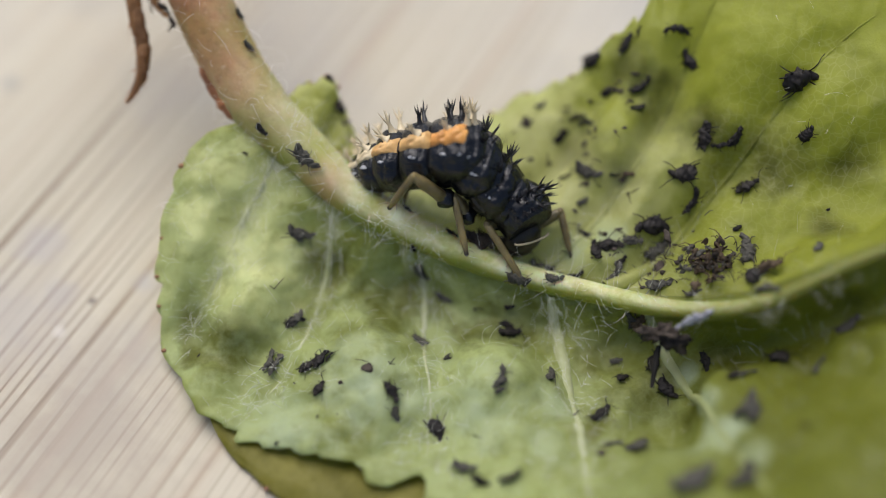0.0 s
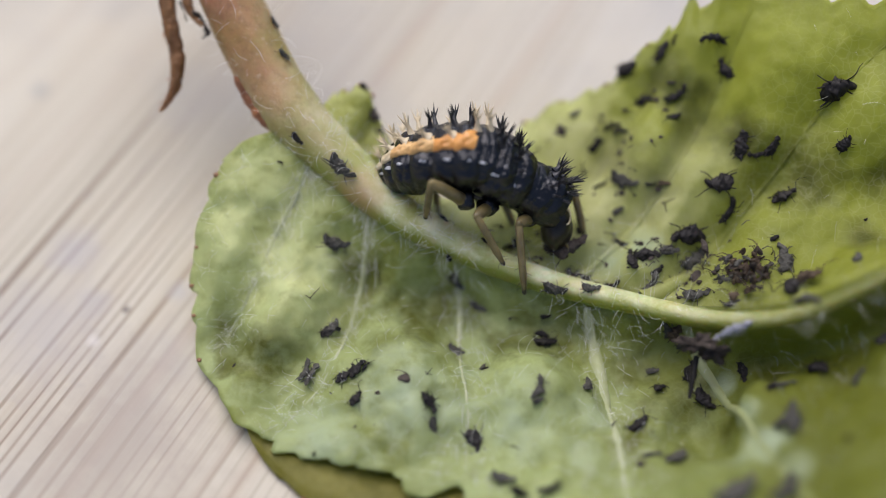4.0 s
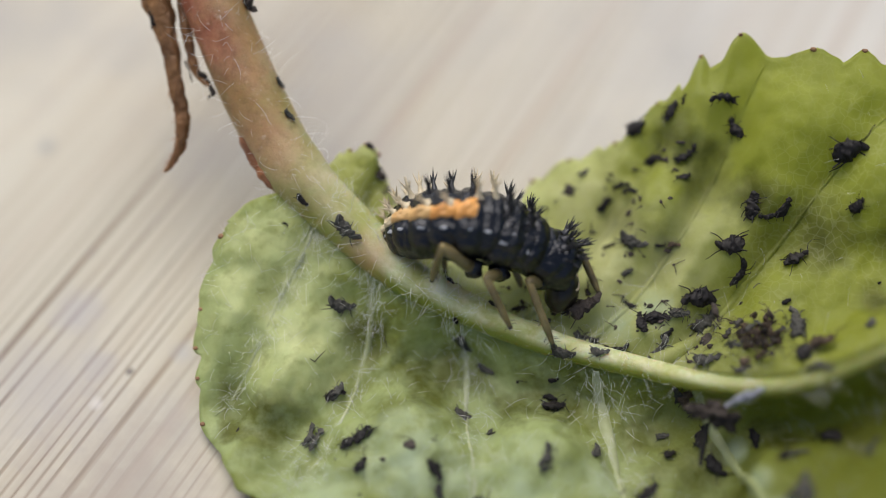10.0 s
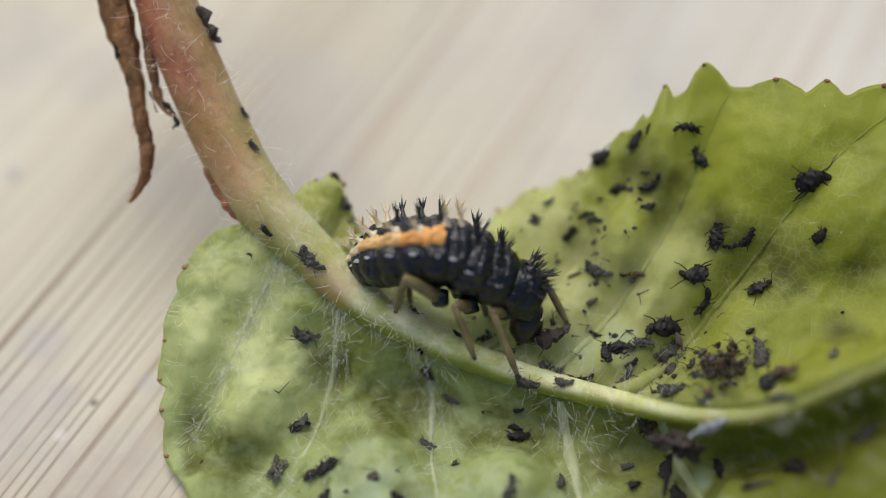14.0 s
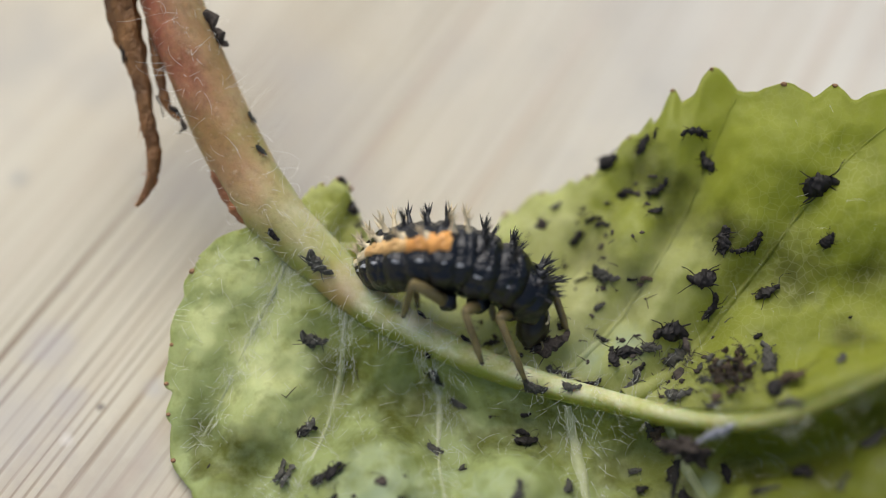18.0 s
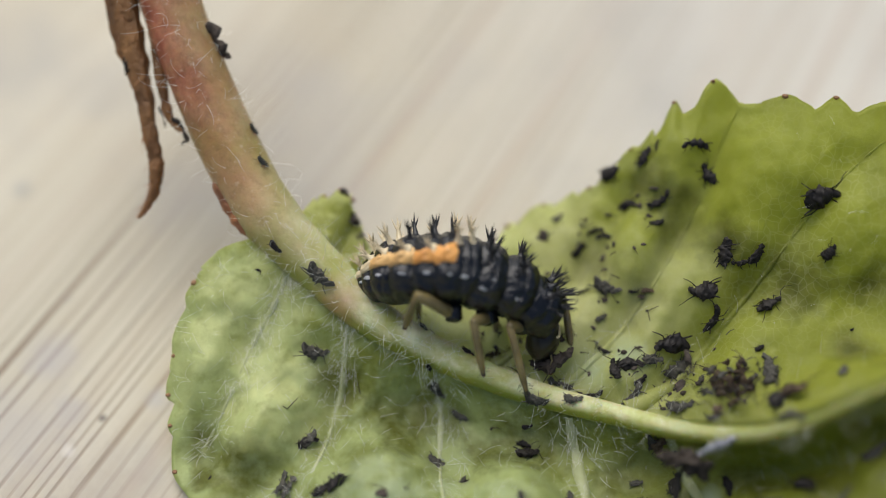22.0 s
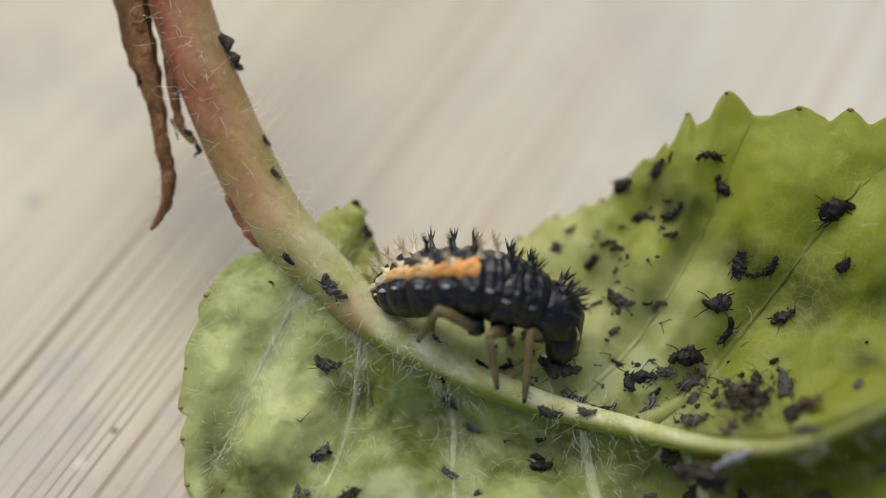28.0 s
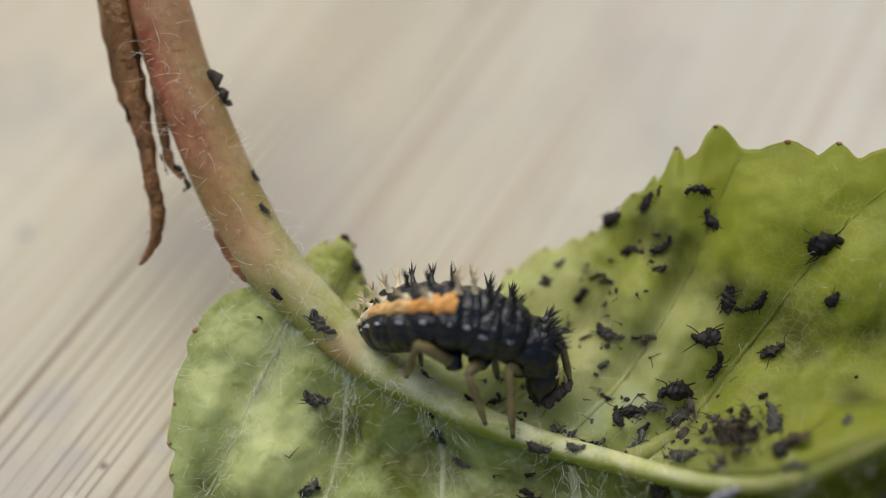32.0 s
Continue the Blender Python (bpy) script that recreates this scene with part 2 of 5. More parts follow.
    col = mixed(t, late, col, (0.13, 0.08, 0.042))
    col = mixed(t, ramp(t, fibre, [(0.46, (0, 0, 0)), (0.72, (0.5, 0.5, 0.5))]), col, (0.34, 0.27, 0.185))
    grey = ramp(t, noise_tex(t, v, 75, 4), [(0.48, (0, 0, 0)), (0.68, (0.7, 0.7, 0.7))])
    col = mixed(t, grey, col, (0.36, 0.34, 0.305))
    # single dark spots, a grey smudge and a pale chip
    for x, y, size, amount, tone in SPOTS:
        off = t.nodes.new("ShaderNodeVectorMath")
        off.operation = 'DISTANCE'
        t.links.new(coords(t), off.inputs[0])
        off.inputs[1].default_value = (x * MM, y * MM, 0)
        far = t.nodes.new("ShaderNodeMath")
        far.operation = 'MULTIPLY_ADD'
        t.links.new(noise_tex(t, v, 900, 3), far.inputs[0])
        far.inputs[1].default_value = size * MM
        t.links.new(off.outputs["Value"], far.inputs[2])
        near = node(t, "ShaderNodeMapRange", From_Min=1.5 * size * MM, From_Max=0.7 * size * MM, To_Max=amount)
        t.links.new(far.outputs[0], near.inputs[0])
        col = mixed(t, near.outputs[0], col, tone)
    t.links.new(col, b.inputs["Base Color"])
    b.inputs["Roughness"].default_value = 0.7
    b.inputs["Specular IOR Level"].default_value = 0.25
    both = mixed(t, 0.35, late, fibre)
    bb = bump(t, both, b, 0.3, 0.0002)
    bb.invert = True
    return m


# pale tissue, light painted by the larva, and painted soft shadows from behind
FAR_PATCHES = [(-0.5, 0.3, 2.7, 1.5, 0.95, LIT_PALE), (0.8, -0.3, 2.3, 1.3, 0.9, LIT_PALE), (2.2, -0.9, 2.1, 1.2, 0.7, LIT_PALE), (6.0, 1.6, 3.2, 3.2, 0.55, MILK), (8.6, 0.2, 3.6, 2.6, 0.45, MILK), (5.4, 3.8, 3.6, 2.0, 0.5, MILK), (6.2, -2.0, 2.3, 1.5, 0.95, MINT), (7.6, -1.5, 2.7, 1.5, 0.8, MINT), (5.6, -0.6, 2.6, 1.6, 0.6, MILK), (10.5, 1.6, 4.9, 2.0, 0.35, MILK),
               (14.75, 0.6, 4.8, 1.8, 0.95, SOFT_SHADOW), (12.1, 2.4, 5.6, 1.4, 0.92, SOFT_SHADOW), (9.9, 3.6, 5.3, 1.6, 0.80, SOFT_SHADOW), (9.2, 5.3, 5.6, 1.4, 0.92, SOFT_SHADOW), (17.9, 0.3, 5.4, 1.4, 0.86, SOFT_SHADOW),
               (12.6, 0.8, 4.6, 1.2, 0.69, SOFT_SHADOW), (16.8, -2.3, 4.6, 1.1, 0.86, SOFT_SHADOW), (8.4, 0.9, 3.6, 0.9, 0.46, SOFT_SHADOW), (10.6, 4.9, 5.6, 0.9, 0.69, SOFT_SHADOW), (6.3, 2.6, 3.4, 0.9, 0.57, SOFT_SHADOW)]
# bloom with painted sheen, and bare tissue with the slopes' shade painted in
NEAR_PATCHES = [(-10.3, -2.0, 2.4, 2.4, 0.85, LIT_PALE), (-8.2, -1.4, 3.2, 3.0, 0.95, LIT_PALE), (-6.2, -2.8, 2.6, 2.4, 0.7, LIT_PALE), (-7.8, -3.7, 2.6, 2.6, 0.95, LIT_PALE), (-9.6, -0.4, 3.8, 2.2, 0.85, LIT_PALE), (-7.2, 0.4, 4.0, 2.4, 0.9, LIT_PALE), (-9.0, 1.4, 4.4, 1.8, 0.8, LIT_PALE),
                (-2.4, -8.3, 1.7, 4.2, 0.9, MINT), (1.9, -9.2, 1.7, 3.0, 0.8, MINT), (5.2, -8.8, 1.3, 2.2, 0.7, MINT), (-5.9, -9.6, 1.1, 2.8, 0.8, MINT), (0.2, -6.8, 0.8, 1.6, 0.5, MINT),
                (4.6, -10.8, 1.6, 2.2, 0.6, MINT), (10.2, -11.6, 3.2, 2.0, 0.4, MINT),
                (-8.6, -6.3, 1.1, 2.3, 0.9, BARE_SHADED), (-10.2, -4.9, 0.5, 1.9, 0.85, BARE_SHADED), (-2.0, -3.6, 0.8, 2.9, 0.9, BARE_SHADED), (2.2, -4.8, 0.8, 2.8, 0.9, BARE_SHADED), (-4.4, -2.2, 1.8, 1.9, 0.8, BARE_SHADED), (-3.6, -5.4, 1.2, 1.5, 0.6, BARE_SHADED),
                (4.8, -4.6, 0.7, 2.2, 0.85, BARE_SHADED), (7.3, -6.3, 0.4, 2.4, 0.9, BARE_SHADED), (3.5, -8.0, 1.4, 1.3, 0.75, BARE_SHADED), (6.9, -9.9, 1.4, 1.9, 0.85, BARE_SHADED), (8.9, -8.0, 0.8, 2.4, 0.9, BARE_SHADED), (10.9, -9.6, 1.6, 2.0, 0.85, BARE_SHADED),
                (-0.6, -5.6, 0.5, 1.2, 0.6, BARE_SHADED), (3.6, -4.5, 0.5, 2.2, 0.95, BARE_SHADED), (0.3, -3.6, 0.6, 1.8, 0.9, BARE_SHADED), (17.0, -6.6, 4.4, 2.0, 0.85, BARE_SHADED), (-10.0, -6.0, 0.8, 1.5, 0.8, BARE_SHADED), (12.6, -7.2, 1.9, 1.9, 0.8, BARE_SHADED), (15.4, -8.0, 3.2, 2.2, 0.8, BARE_SHADED), (10.2, -7.4, 0.8, 1.3, 0.7, BARE_SHADED),
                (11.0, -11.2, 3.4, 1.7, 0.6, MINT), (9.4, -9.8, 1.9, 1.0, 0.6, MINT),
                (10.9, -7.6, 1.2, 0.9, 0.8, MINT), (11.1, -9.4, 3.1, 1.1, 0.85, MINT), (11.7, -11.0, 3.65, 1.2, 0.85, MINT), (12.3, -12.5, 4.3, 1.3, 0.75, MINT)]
LEAF = leaf_material("leaf_underside", (0.275, 0.285, 0.04), (0.45, 0.475, 0.105), (0.64, 0.66, 0.33), 0.5, 0.28, 0.85, 0.3, (0.31, 0.34, 0.038), 0.3, patch_tones=FAR_PATCHES, mottle=0.3)
# the near half's base is darker, with shade put into its colour
BLOOM_SHADED = leaf_material("leaf_underside_with_bloom", (0.17, 0.19, 0.024), (0.295, 0.335, 0.065), (0.50, 0.58, 0.27), 0.42, 0.15, 0.75, 0.22, (0.125, 0.135, 0.010), 0.15, 0.12, 0.15, patch_tones=NEAR_PATCHES, mottle=0.45)
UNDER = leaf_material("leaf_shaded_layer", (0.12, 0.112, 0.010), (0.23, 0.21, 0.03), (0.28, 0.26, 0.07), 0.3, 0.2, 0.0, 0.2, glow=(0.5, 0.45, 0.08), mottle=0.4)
VEIN = leaf_material("vein_green", (0.34, 0.38, 0.14), (0.48, 0.52, 0.28), (0.66, 0.68, 0.48), 0.3, 0.0, 0.3, 0.4, mottle=0.4)
RIM = plain("reddish_tooth_tip", (0.16, 0.06, 0.03), (0.30, 0.17, 0.07), 2500, 0.6)
EDGE = plain("orange_brown_ridge", (0.09, 0.03, 0.014), (0.38, 0.15, 0.05), 900, 0.5, 0.5, 0.8, 0.0002)
FLAKE = plain("dark_dry_flake", (0.018, 0.014, 0.011), (0.08, 0.064, 0.050), 1500, 0.7, 0.2, 0.7, 0.0002)
SKIN = plain("pale_shed_skin", (0.05, 0.05, 0.06), (0.46, 0.46, 0.50), 1500, 0.3, 0.7, 0.8, 0.0002)
HAIR = plain("white_hair", (0.80, 0.80, 0.68), (0.88, 0.88, 0.78), 800, 0.4)
DRY = plain("dried_brown_stipule", (0.010, 0.006, 0.004), (0.31, 0.155, 0.055), 650, 0.6, 0.4, 1.0, 0.0004, (1, 1, 0.45))
SHELL = plain("black_cuticle", (0.0015, 0.0016, 0.0022), (0.006, 0.007, 0.009), 2200, 0.19, 0.5, 1.0, 0.00006)
SPINE = plain("black_spine", (0.006, 0.006, 0.007), (0.02, 0.02, 0.022), 1500, 0.4)
ORANGE = plain("orange_cuticle", (0.50, 0.20, 0.035), (0.76, 0.38, 0.10), 1400, 0.38, 0.5, 0.5)
AMBER = plain("pale_orange_cuticle", (0.52, 0.28, 0.085), (0.74, 0.48, 0.19), 1400, 0.4, 0.5, 0.5)
CREAM = plain("cream_cuticle", (0.52, 0.42, 0.24), (0.70, 0.60, 0.40), 1400, 0.45)
WHITE = plain("white_wart", (0.30, 0.31, 0.32), (0.58, 0.58, 0.57), 3500, 0.5, 0.4, 0.7)
LEGM = plain("olive_leg_cuticle", (0.065, 0.050, 0.018), (0.235, 0.185, 0.078), 900, 0.36)
LEGM.node_tree.nodes["Principled BSDF"].inputs["Subsurface Weight"].default_value = 0.4
LEGM.node_tree.nodes["Principled BSDF"].inputs["Subsurface Radius"].default_value = (0.0005, 0.0004, 0.0001)
LEGM.node_tree.nodes["Principled BSDF"].inputs["Subsurface Scale"].default_value = 1.0
DARKLEG = plain("dark_foot_cuticle", (0.02, 0.018, 0.014), (0.06, 0.05, 0.035), 1500, 0.4)
HEADM = plain("brown_black_head", (0.006, 0.005, 0.004), (0.028, 0.022, 0.011), 700, 0.3, 0.4)
APHID = plain("black_aphid", (0.007, 0.006, 0.006), (0.026, 0.022, 0.018), 2200, 0.6, 0.25)
HUSK = plain("grey_aphid_husk", (0.028, 0.027, 0.022), (0.105, 0.10, 0.078), 1700, 0.65, 0.25)
BROWN = plain("brown_aphid_remains", (0.025, 0.018, 0.012), (0.125, 0.088, 0.054), 1700, 0.65, 0.2)
WOOD = wood_material()
EARTH = plain("grey_ground", (0.10, 0.09, 0.08), (0.18, 0.17, 0.15), 3, 0.9)


def stem_material():
    m, t, b = material("petiole_skin")
    c = t.nodes.new("ShaderNodeTexCoord")
    sep = t.nodes.new("ShaderNodeSeparateXYZ")
    t.links.new(c.outputs["Object"], sep.inputs[0])
    v = coords(t)
    n = noise_tex(t, v, 350, 4)
    lift = t.nodes.new("ShaderNodeMath")
    lift.operation = 'MULTIPLY_ADD'
    t.links.new(n, lift.inputs[0])
    lift.inputs[1].default_value = 0.006
    t.links.new(sep.outputs[2], lift.inputs[2])
    red = ramp(t, lift.outputs[0], [(0.0, (0, 0, 0)), (0.0084, (0, 0, 0)), (0.0120, (1, 1, 1))])
    green = mixed(t, ramp(t, noise_tex(t, v, 520, 6, 0.7), [(0.36, (0, 0, 0)), (0.64, (1, 1, 1))]), (0.42, 0.45, 0.115), (0.82, 0.82, 0.54))
    # the midrib's sides are greener than its crest, and their shade is painted in
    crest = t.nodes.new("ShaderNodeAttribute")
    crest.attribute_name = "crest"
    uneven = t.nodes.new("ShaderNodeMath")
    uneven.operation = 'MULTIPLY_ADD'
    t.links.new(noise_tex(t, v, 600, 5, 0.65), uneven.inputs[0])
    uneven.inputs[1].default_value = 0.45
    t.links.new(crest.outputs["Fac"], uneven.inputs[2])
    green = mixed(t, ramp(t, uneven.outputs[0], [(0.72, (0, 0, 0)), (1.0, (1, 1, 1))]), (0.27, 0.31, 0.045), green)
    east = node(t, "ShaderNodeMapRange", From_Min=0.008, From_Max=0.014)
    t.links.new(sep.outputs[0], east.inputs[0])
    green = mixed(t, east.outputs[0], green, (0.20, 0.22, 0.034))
    far = node(t, "ShaderNodeMapRange", From_Min=-0.004, From_Max=-0.008)
    t.links.new(sep.outputs[0], far.inputs[0])
    red = mixed(t, 1.0, red, far.outputs[0], 'MULTIPLY')
    # the red lies along one side of the petiole
    across = t.nodes.new("ShaderNodeVectorMath")
    across.operation = 'DOT_PRODUCT'
    t.links.new(v, across.inputs[0])
    across.inputs[1].default_value = (1.0, 0.38, 0.0)
    wander = t.nodes.new("ShaderNodeMath")
    wander.operation = 'MULTIPLY_ADD'
    t.links.new(noise_tex(t, v, 480, 5, 0.65), wander.inputs[0])
    wander.inputs[1].default_value = 0.0042
    t.links.new(across.outputs["Value"], wander.inputs[2])
    flank = node(t, "ShaderNodeMapRange", From_Min=-0.0040, From_Max=-0.0066, To_Min=0.5, To_Max=1.0)
    t.links.new(wander.outputs[0], flank.inputs[0])
    red = mixed(t, 1.0, red, flank.outputs[0], 'MULTIPLY')
    green = mixed(t, far.outputs[0], green, mixed(t, ramp(t, noise_tex(t, v, 420, 5, 0.65), [(0.36, (0, 0, 0)), (0.64, (1, 1, 1))]), (0.33, 0.33, 0.08), (0.56, 0.48, 0.22)))
    rust = mixed(t, ramp(t, noise_tex(t, v, 800, 6, 0.7), [(0.36, (0, 0, 0)), (0.64, (1, 1, 1))]), (0.27, 0.06, 0.032), (0.56, 0.23, 0.125))
    rust = mixed(t, ramp(t, noise_tex(t, v, 210, 3), [(0.46, (0, 0, 0)), (0.64, (0.35, 0.35, 0.35))]), rust, (0.42, 0.36, 0.16))
    col = mixed(t, red, green, rust)
    blush = ramp(t, noise_tex(t, v, 190, 2), [(0.50, (0, 0, 0)), (0.64, (0.35, 0.35, 0.35))])
    west = node(t, "ShaderNodeMapRange", From_Min=-0.001, From_Max=-0.004)
    t.links.new(sep.outputs[0], west.inputs[0])
    blush = mixed(t, 1.0, blush, west.outputs[0], 'MULTIPLY')
    col = mixed(t, blush, col, (0.46, 0.20, 0.12))
    # a pink blush where the blade begins
    off = t.nodes.new("ShaderNodeVectorMath")
    off.operation = 'DISTANCE'
    t.links.new(v, off.inputs[0])
    off.inputs[1].default_value = (-0.0045, 0.0002, 0.0042)
    near = node(t, "ShaderNodeMapRange", From_Min=0.0015, From_Max=0.0004, To_Max=0.45)
    t.links.new(off.outputs["Value"], near.inputs[0])
    col = mixed(t, near.outputs[0], col, (0.68, 0.33, 0.20))
    # fine speckles and streaks of the skin
    speck = ramp(t, noise_tex(t, v, 2600, 4, 0.7), [(0.50, (0, 0, 0)), (0.68, (0.38, 0.38, 0.38))])
    col = mixed(t, mixed(t, 1.0, speck, far.outputs[0], 'MULTIPLY'), col, (0.16, 0.09, 0.04))
    col = mixed(t, ramp(t, noise_tex(t, v, 3100, 3, 0.6), [(0.60, (0, 0, 0)), (0.74, (0.3, 0.3, 0.3))]), col, (0.75, 0.66, 0.48))
    t.links.new(col, b.inputs["Base Color"])
    b.inputs["Roughness"].default_value = 0.45
    b.inputs["Subsurface Weight"].default_value = 0.25
    b.inputs["Subsurface Radius"].default_value = (0.0016, 0.0006, 0.0002)
    b.inputs["Subsurface Scale"].default_value = 1.0
    bump(t, noise_tex(t, coords(t, (1, 1, 0.5)), 1300, 7, 0.7), b, 0.5, 0.0002)
    tr = t.nodes.new("ShaderNodeBsdfTranslucent")
    t.links.new(mixed(t, east.outputs[0], mixed(t, red, (0.66, 0.70, 0.12), (0.55, 0.18, 0.07)), (0.28, 0.31, 0.04)), tr.inputs[0])
    mix = t.nodes.new("ShaderNodeMixShader")
    mix.inputs[0].default_value = 0.2
    t.links.new(b.outputs[0], mix.inputs[1])
    t.links.new(tr.outputs[0], mix.inputs[2])
    t.links.new(mix.outputs[0], t.nodes["Material Output"].inputs[0])
    return m


STEMM = stem_material()
thin = DRY.node_tree
shine_through = thin.nodes.new("ShaderNodeBsdfTranslucent")
shine_through.inputs[0].default_value = (0.80, 0.33, 0.07, 1)
blend = thin.nodes.new("ShaderNodeMixShader")
blend.inputs[0].default_value = 0.16
thin.links.new(thin.nodes["Principled BSDF"].outputs[0], blend.inputs[1])
thin.links.new(shine_through.outputs[0], blend.inputs[2])
thin.links.new(blend.outputs[0], thin.nodes["Material Output"].inputs[0])


# ---------------------------------------------------------------- mesh tools (millimetres in, metres out)
class Bag:
    """Vertices and faces of one part."""

    def __init__(self):
        self.v, self.f = [], []

    def grid(self, rows, close_u=False, close_v=False, flip=False):
        o, nu, nv = len(self.v), len(rows), len(rows[0])
        for r in rows:
            self.v.extend(Vector(p) for p in r)
        for i in range(nu if close_u else nu - 1):
            for j in range(nv if close_v else nv - 1):
                a, b = o + i * nv + j, o + i * nv + (j + 1) % nv
                c, d = o + (i + 1) % nu * nv + (j + 1) % nv, o + (i + 1) % nu * nv + j
                self.f.append((a, d, c, b) if flip else (a, b, c, d))

    def fan(self, ring, tip, flip=False):
        o = len(self.v)
        self.v.extend(Vector(p) for p in ring)
        self.v.append(Vector(tip))
        n = len(ring)
        for j in range(n):
            a, b = o + j, o + (j + 1) % n
            self.f.append((b, a, o + n) if flip else (a, b, o + n))

    def tube(self, path, radii, n=8, cap=True, squash=1.0):
        path = [Vector(p) for p in path]
        up = Vector((0.13, 0.31, 0.94))
        rings = []
        for i, p in enumerate(path):
            way = (path[min(i + 1, len(path) - 1)] - path[max(i - 1, 0)]).normalized()
            a = up - way * up.dot(way)
            if a.length < 1e-4:
                a = way.orthogonal()
            a.normalize()
            up = a
            b = way.cross(a)
            rings.append([p + (a * math.cos(k * math.tau / n) + b * math.sin(k * math.tau / n) * squash) * radii[i] for k in range(n)])
        self.grid(rings, close_v=True, flip=True)
        if cap:
            self.fan(rings[0], path[0], True)
            self.fan(rings[-1], path[-1])

    def ball(self, centre, radii, nu=8, nv=12, wobble=0.0, axis=None):
        rows = []
        q = Vector((0, 0, 1)).rotation_difference(Vector(axis)) if axis else None
        for i in range(nu + 1):
            a = math.pi * (0.02 + 0.96 * i / nu)
            row = []
            for j in range(nv):
                h = math.tau * j / nv
                p = Vector((math.sin(a) * math.cos(h) * radii[0], math.sin(a) * math.sin(h) * radii[1], -math.cos(a) * radii[2]))
                if wobble:
                    p *= 1 + wobble * noise.noise(p * 3.1 + Vector(centre) * 7)
                if q:
                    p = q @ p
                row.append(Vector(centre) + p)
            rows.append(row)
        self.grid(rows, close_v=True)
        self.fan(rows[0], sum(rows[0], Vector()) / nv, True)
        self.fan(rows[-1], sum(rows[-1], Vector()) / nv)

    def mesh(self, name, smooth=True):
        me = bpy.data.meshes.new(name)
        me.from_pydata([p * MM for p in self.v], [], self.f)
        me.polygons.foreach_set("use_smooth", [smooth] * len(self.f))
        me.update()
        return me


def part(name, bag, mat, parent=None, label="", smooth=True):
    me = bag.mesh(name, smooth) if isinstance(bag, Bag) else bag
    if mat and not me.materials:
        me.materials.append(mat)
    ob = new(name, me)
    ob.parent = parent
    return tagged(ob, label)


def catmull(ps, t):
    """A point at t (0 to len - 1) of the smooth curve through ps."""
    n = len(ps)
    i = min(max(int(t), 0), n - 2)
    f = t - i
    p0, p1, p2, p3 = (Vector(ps[min(max(k, 0), n - 1)]) for k in (i - 1, i, i + 1, i + 2))
    if i == 0:
        p0 = p1 * 2 - p2
    if i == n - 2:
        p3 = p2 * 2 - p1
    return 0.5 * (2 * p1 + (p2 - p0) * f + (2 * p0 - 5 * p1 + 4 * p2 - p3) * f * f + (3 * p1 - p0 - 3 * p2 + p3) * f ** 3)


def smooth(x):
    x = min(max(x, 0.0), 1.0)
    return x * x * (3 - 2 * x)


# ---------------------------------------------------------------- table and ground
def table():
    top = Bag()
    rows = []
    xs = [-600, -300, -120, -60, -30, -10, 10, 30, 60, 120, 300, 600]
    for y in [-400, -200, -80, -40, -15, 10, 40, 80, 160, 300, 500]:
        rows.append([(x, y, 0) for x in xs])
    top.grid(rows, flip=True)
    rim = [(-600, -400), (600, -400), (600, 500), (-600, 500)]
    top.grid([[(x, y, 0) for x, y in rim], [(x * 1.004, y * 1.005, -3) for x, y in rim], [(x * 1.004, y * 1.005, -27) for x, y in rim],
              [(x, y, -30) for x, y in rim], [(0, 0, -30)] * 4], close_v=True, flip=True)
    slab = part("wooden_board", top, WOOD, None, smooth=False)
    tagged(slab, "weathered pale pine board with fine grooved grain", "wooden board", kind="structure")
    g = Bag()
    g.grid([[(x * 1000, y * 1000, -30.2) for x in (-400, -5, 5, 400)] for y in (-400, -5, 5, 400)], flip=True)
    ground = part("ground", g, EARTH, None, smooth=False)
    tagged(ground, "plain grey ground under the wooden board", "ground", kind="structure")


table()

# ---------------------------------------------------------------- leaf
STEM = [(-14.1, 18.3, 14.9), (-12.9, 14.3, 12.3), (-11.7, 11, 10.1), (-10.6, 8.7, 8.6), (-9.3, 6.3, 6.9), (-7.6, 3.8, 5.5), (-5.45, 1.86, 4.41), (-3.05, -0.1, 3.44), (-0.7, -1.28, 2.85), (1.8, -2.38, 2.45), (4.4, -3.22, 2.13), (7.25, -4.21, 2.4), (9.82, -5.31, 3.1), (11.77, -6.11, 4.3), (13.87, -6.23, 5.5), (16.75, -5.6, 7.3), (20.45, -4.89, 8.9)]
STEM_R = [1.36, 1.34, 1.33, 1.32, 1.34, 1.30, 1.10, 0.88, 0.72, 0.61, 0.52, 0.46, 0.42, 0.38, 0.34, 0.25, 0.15]
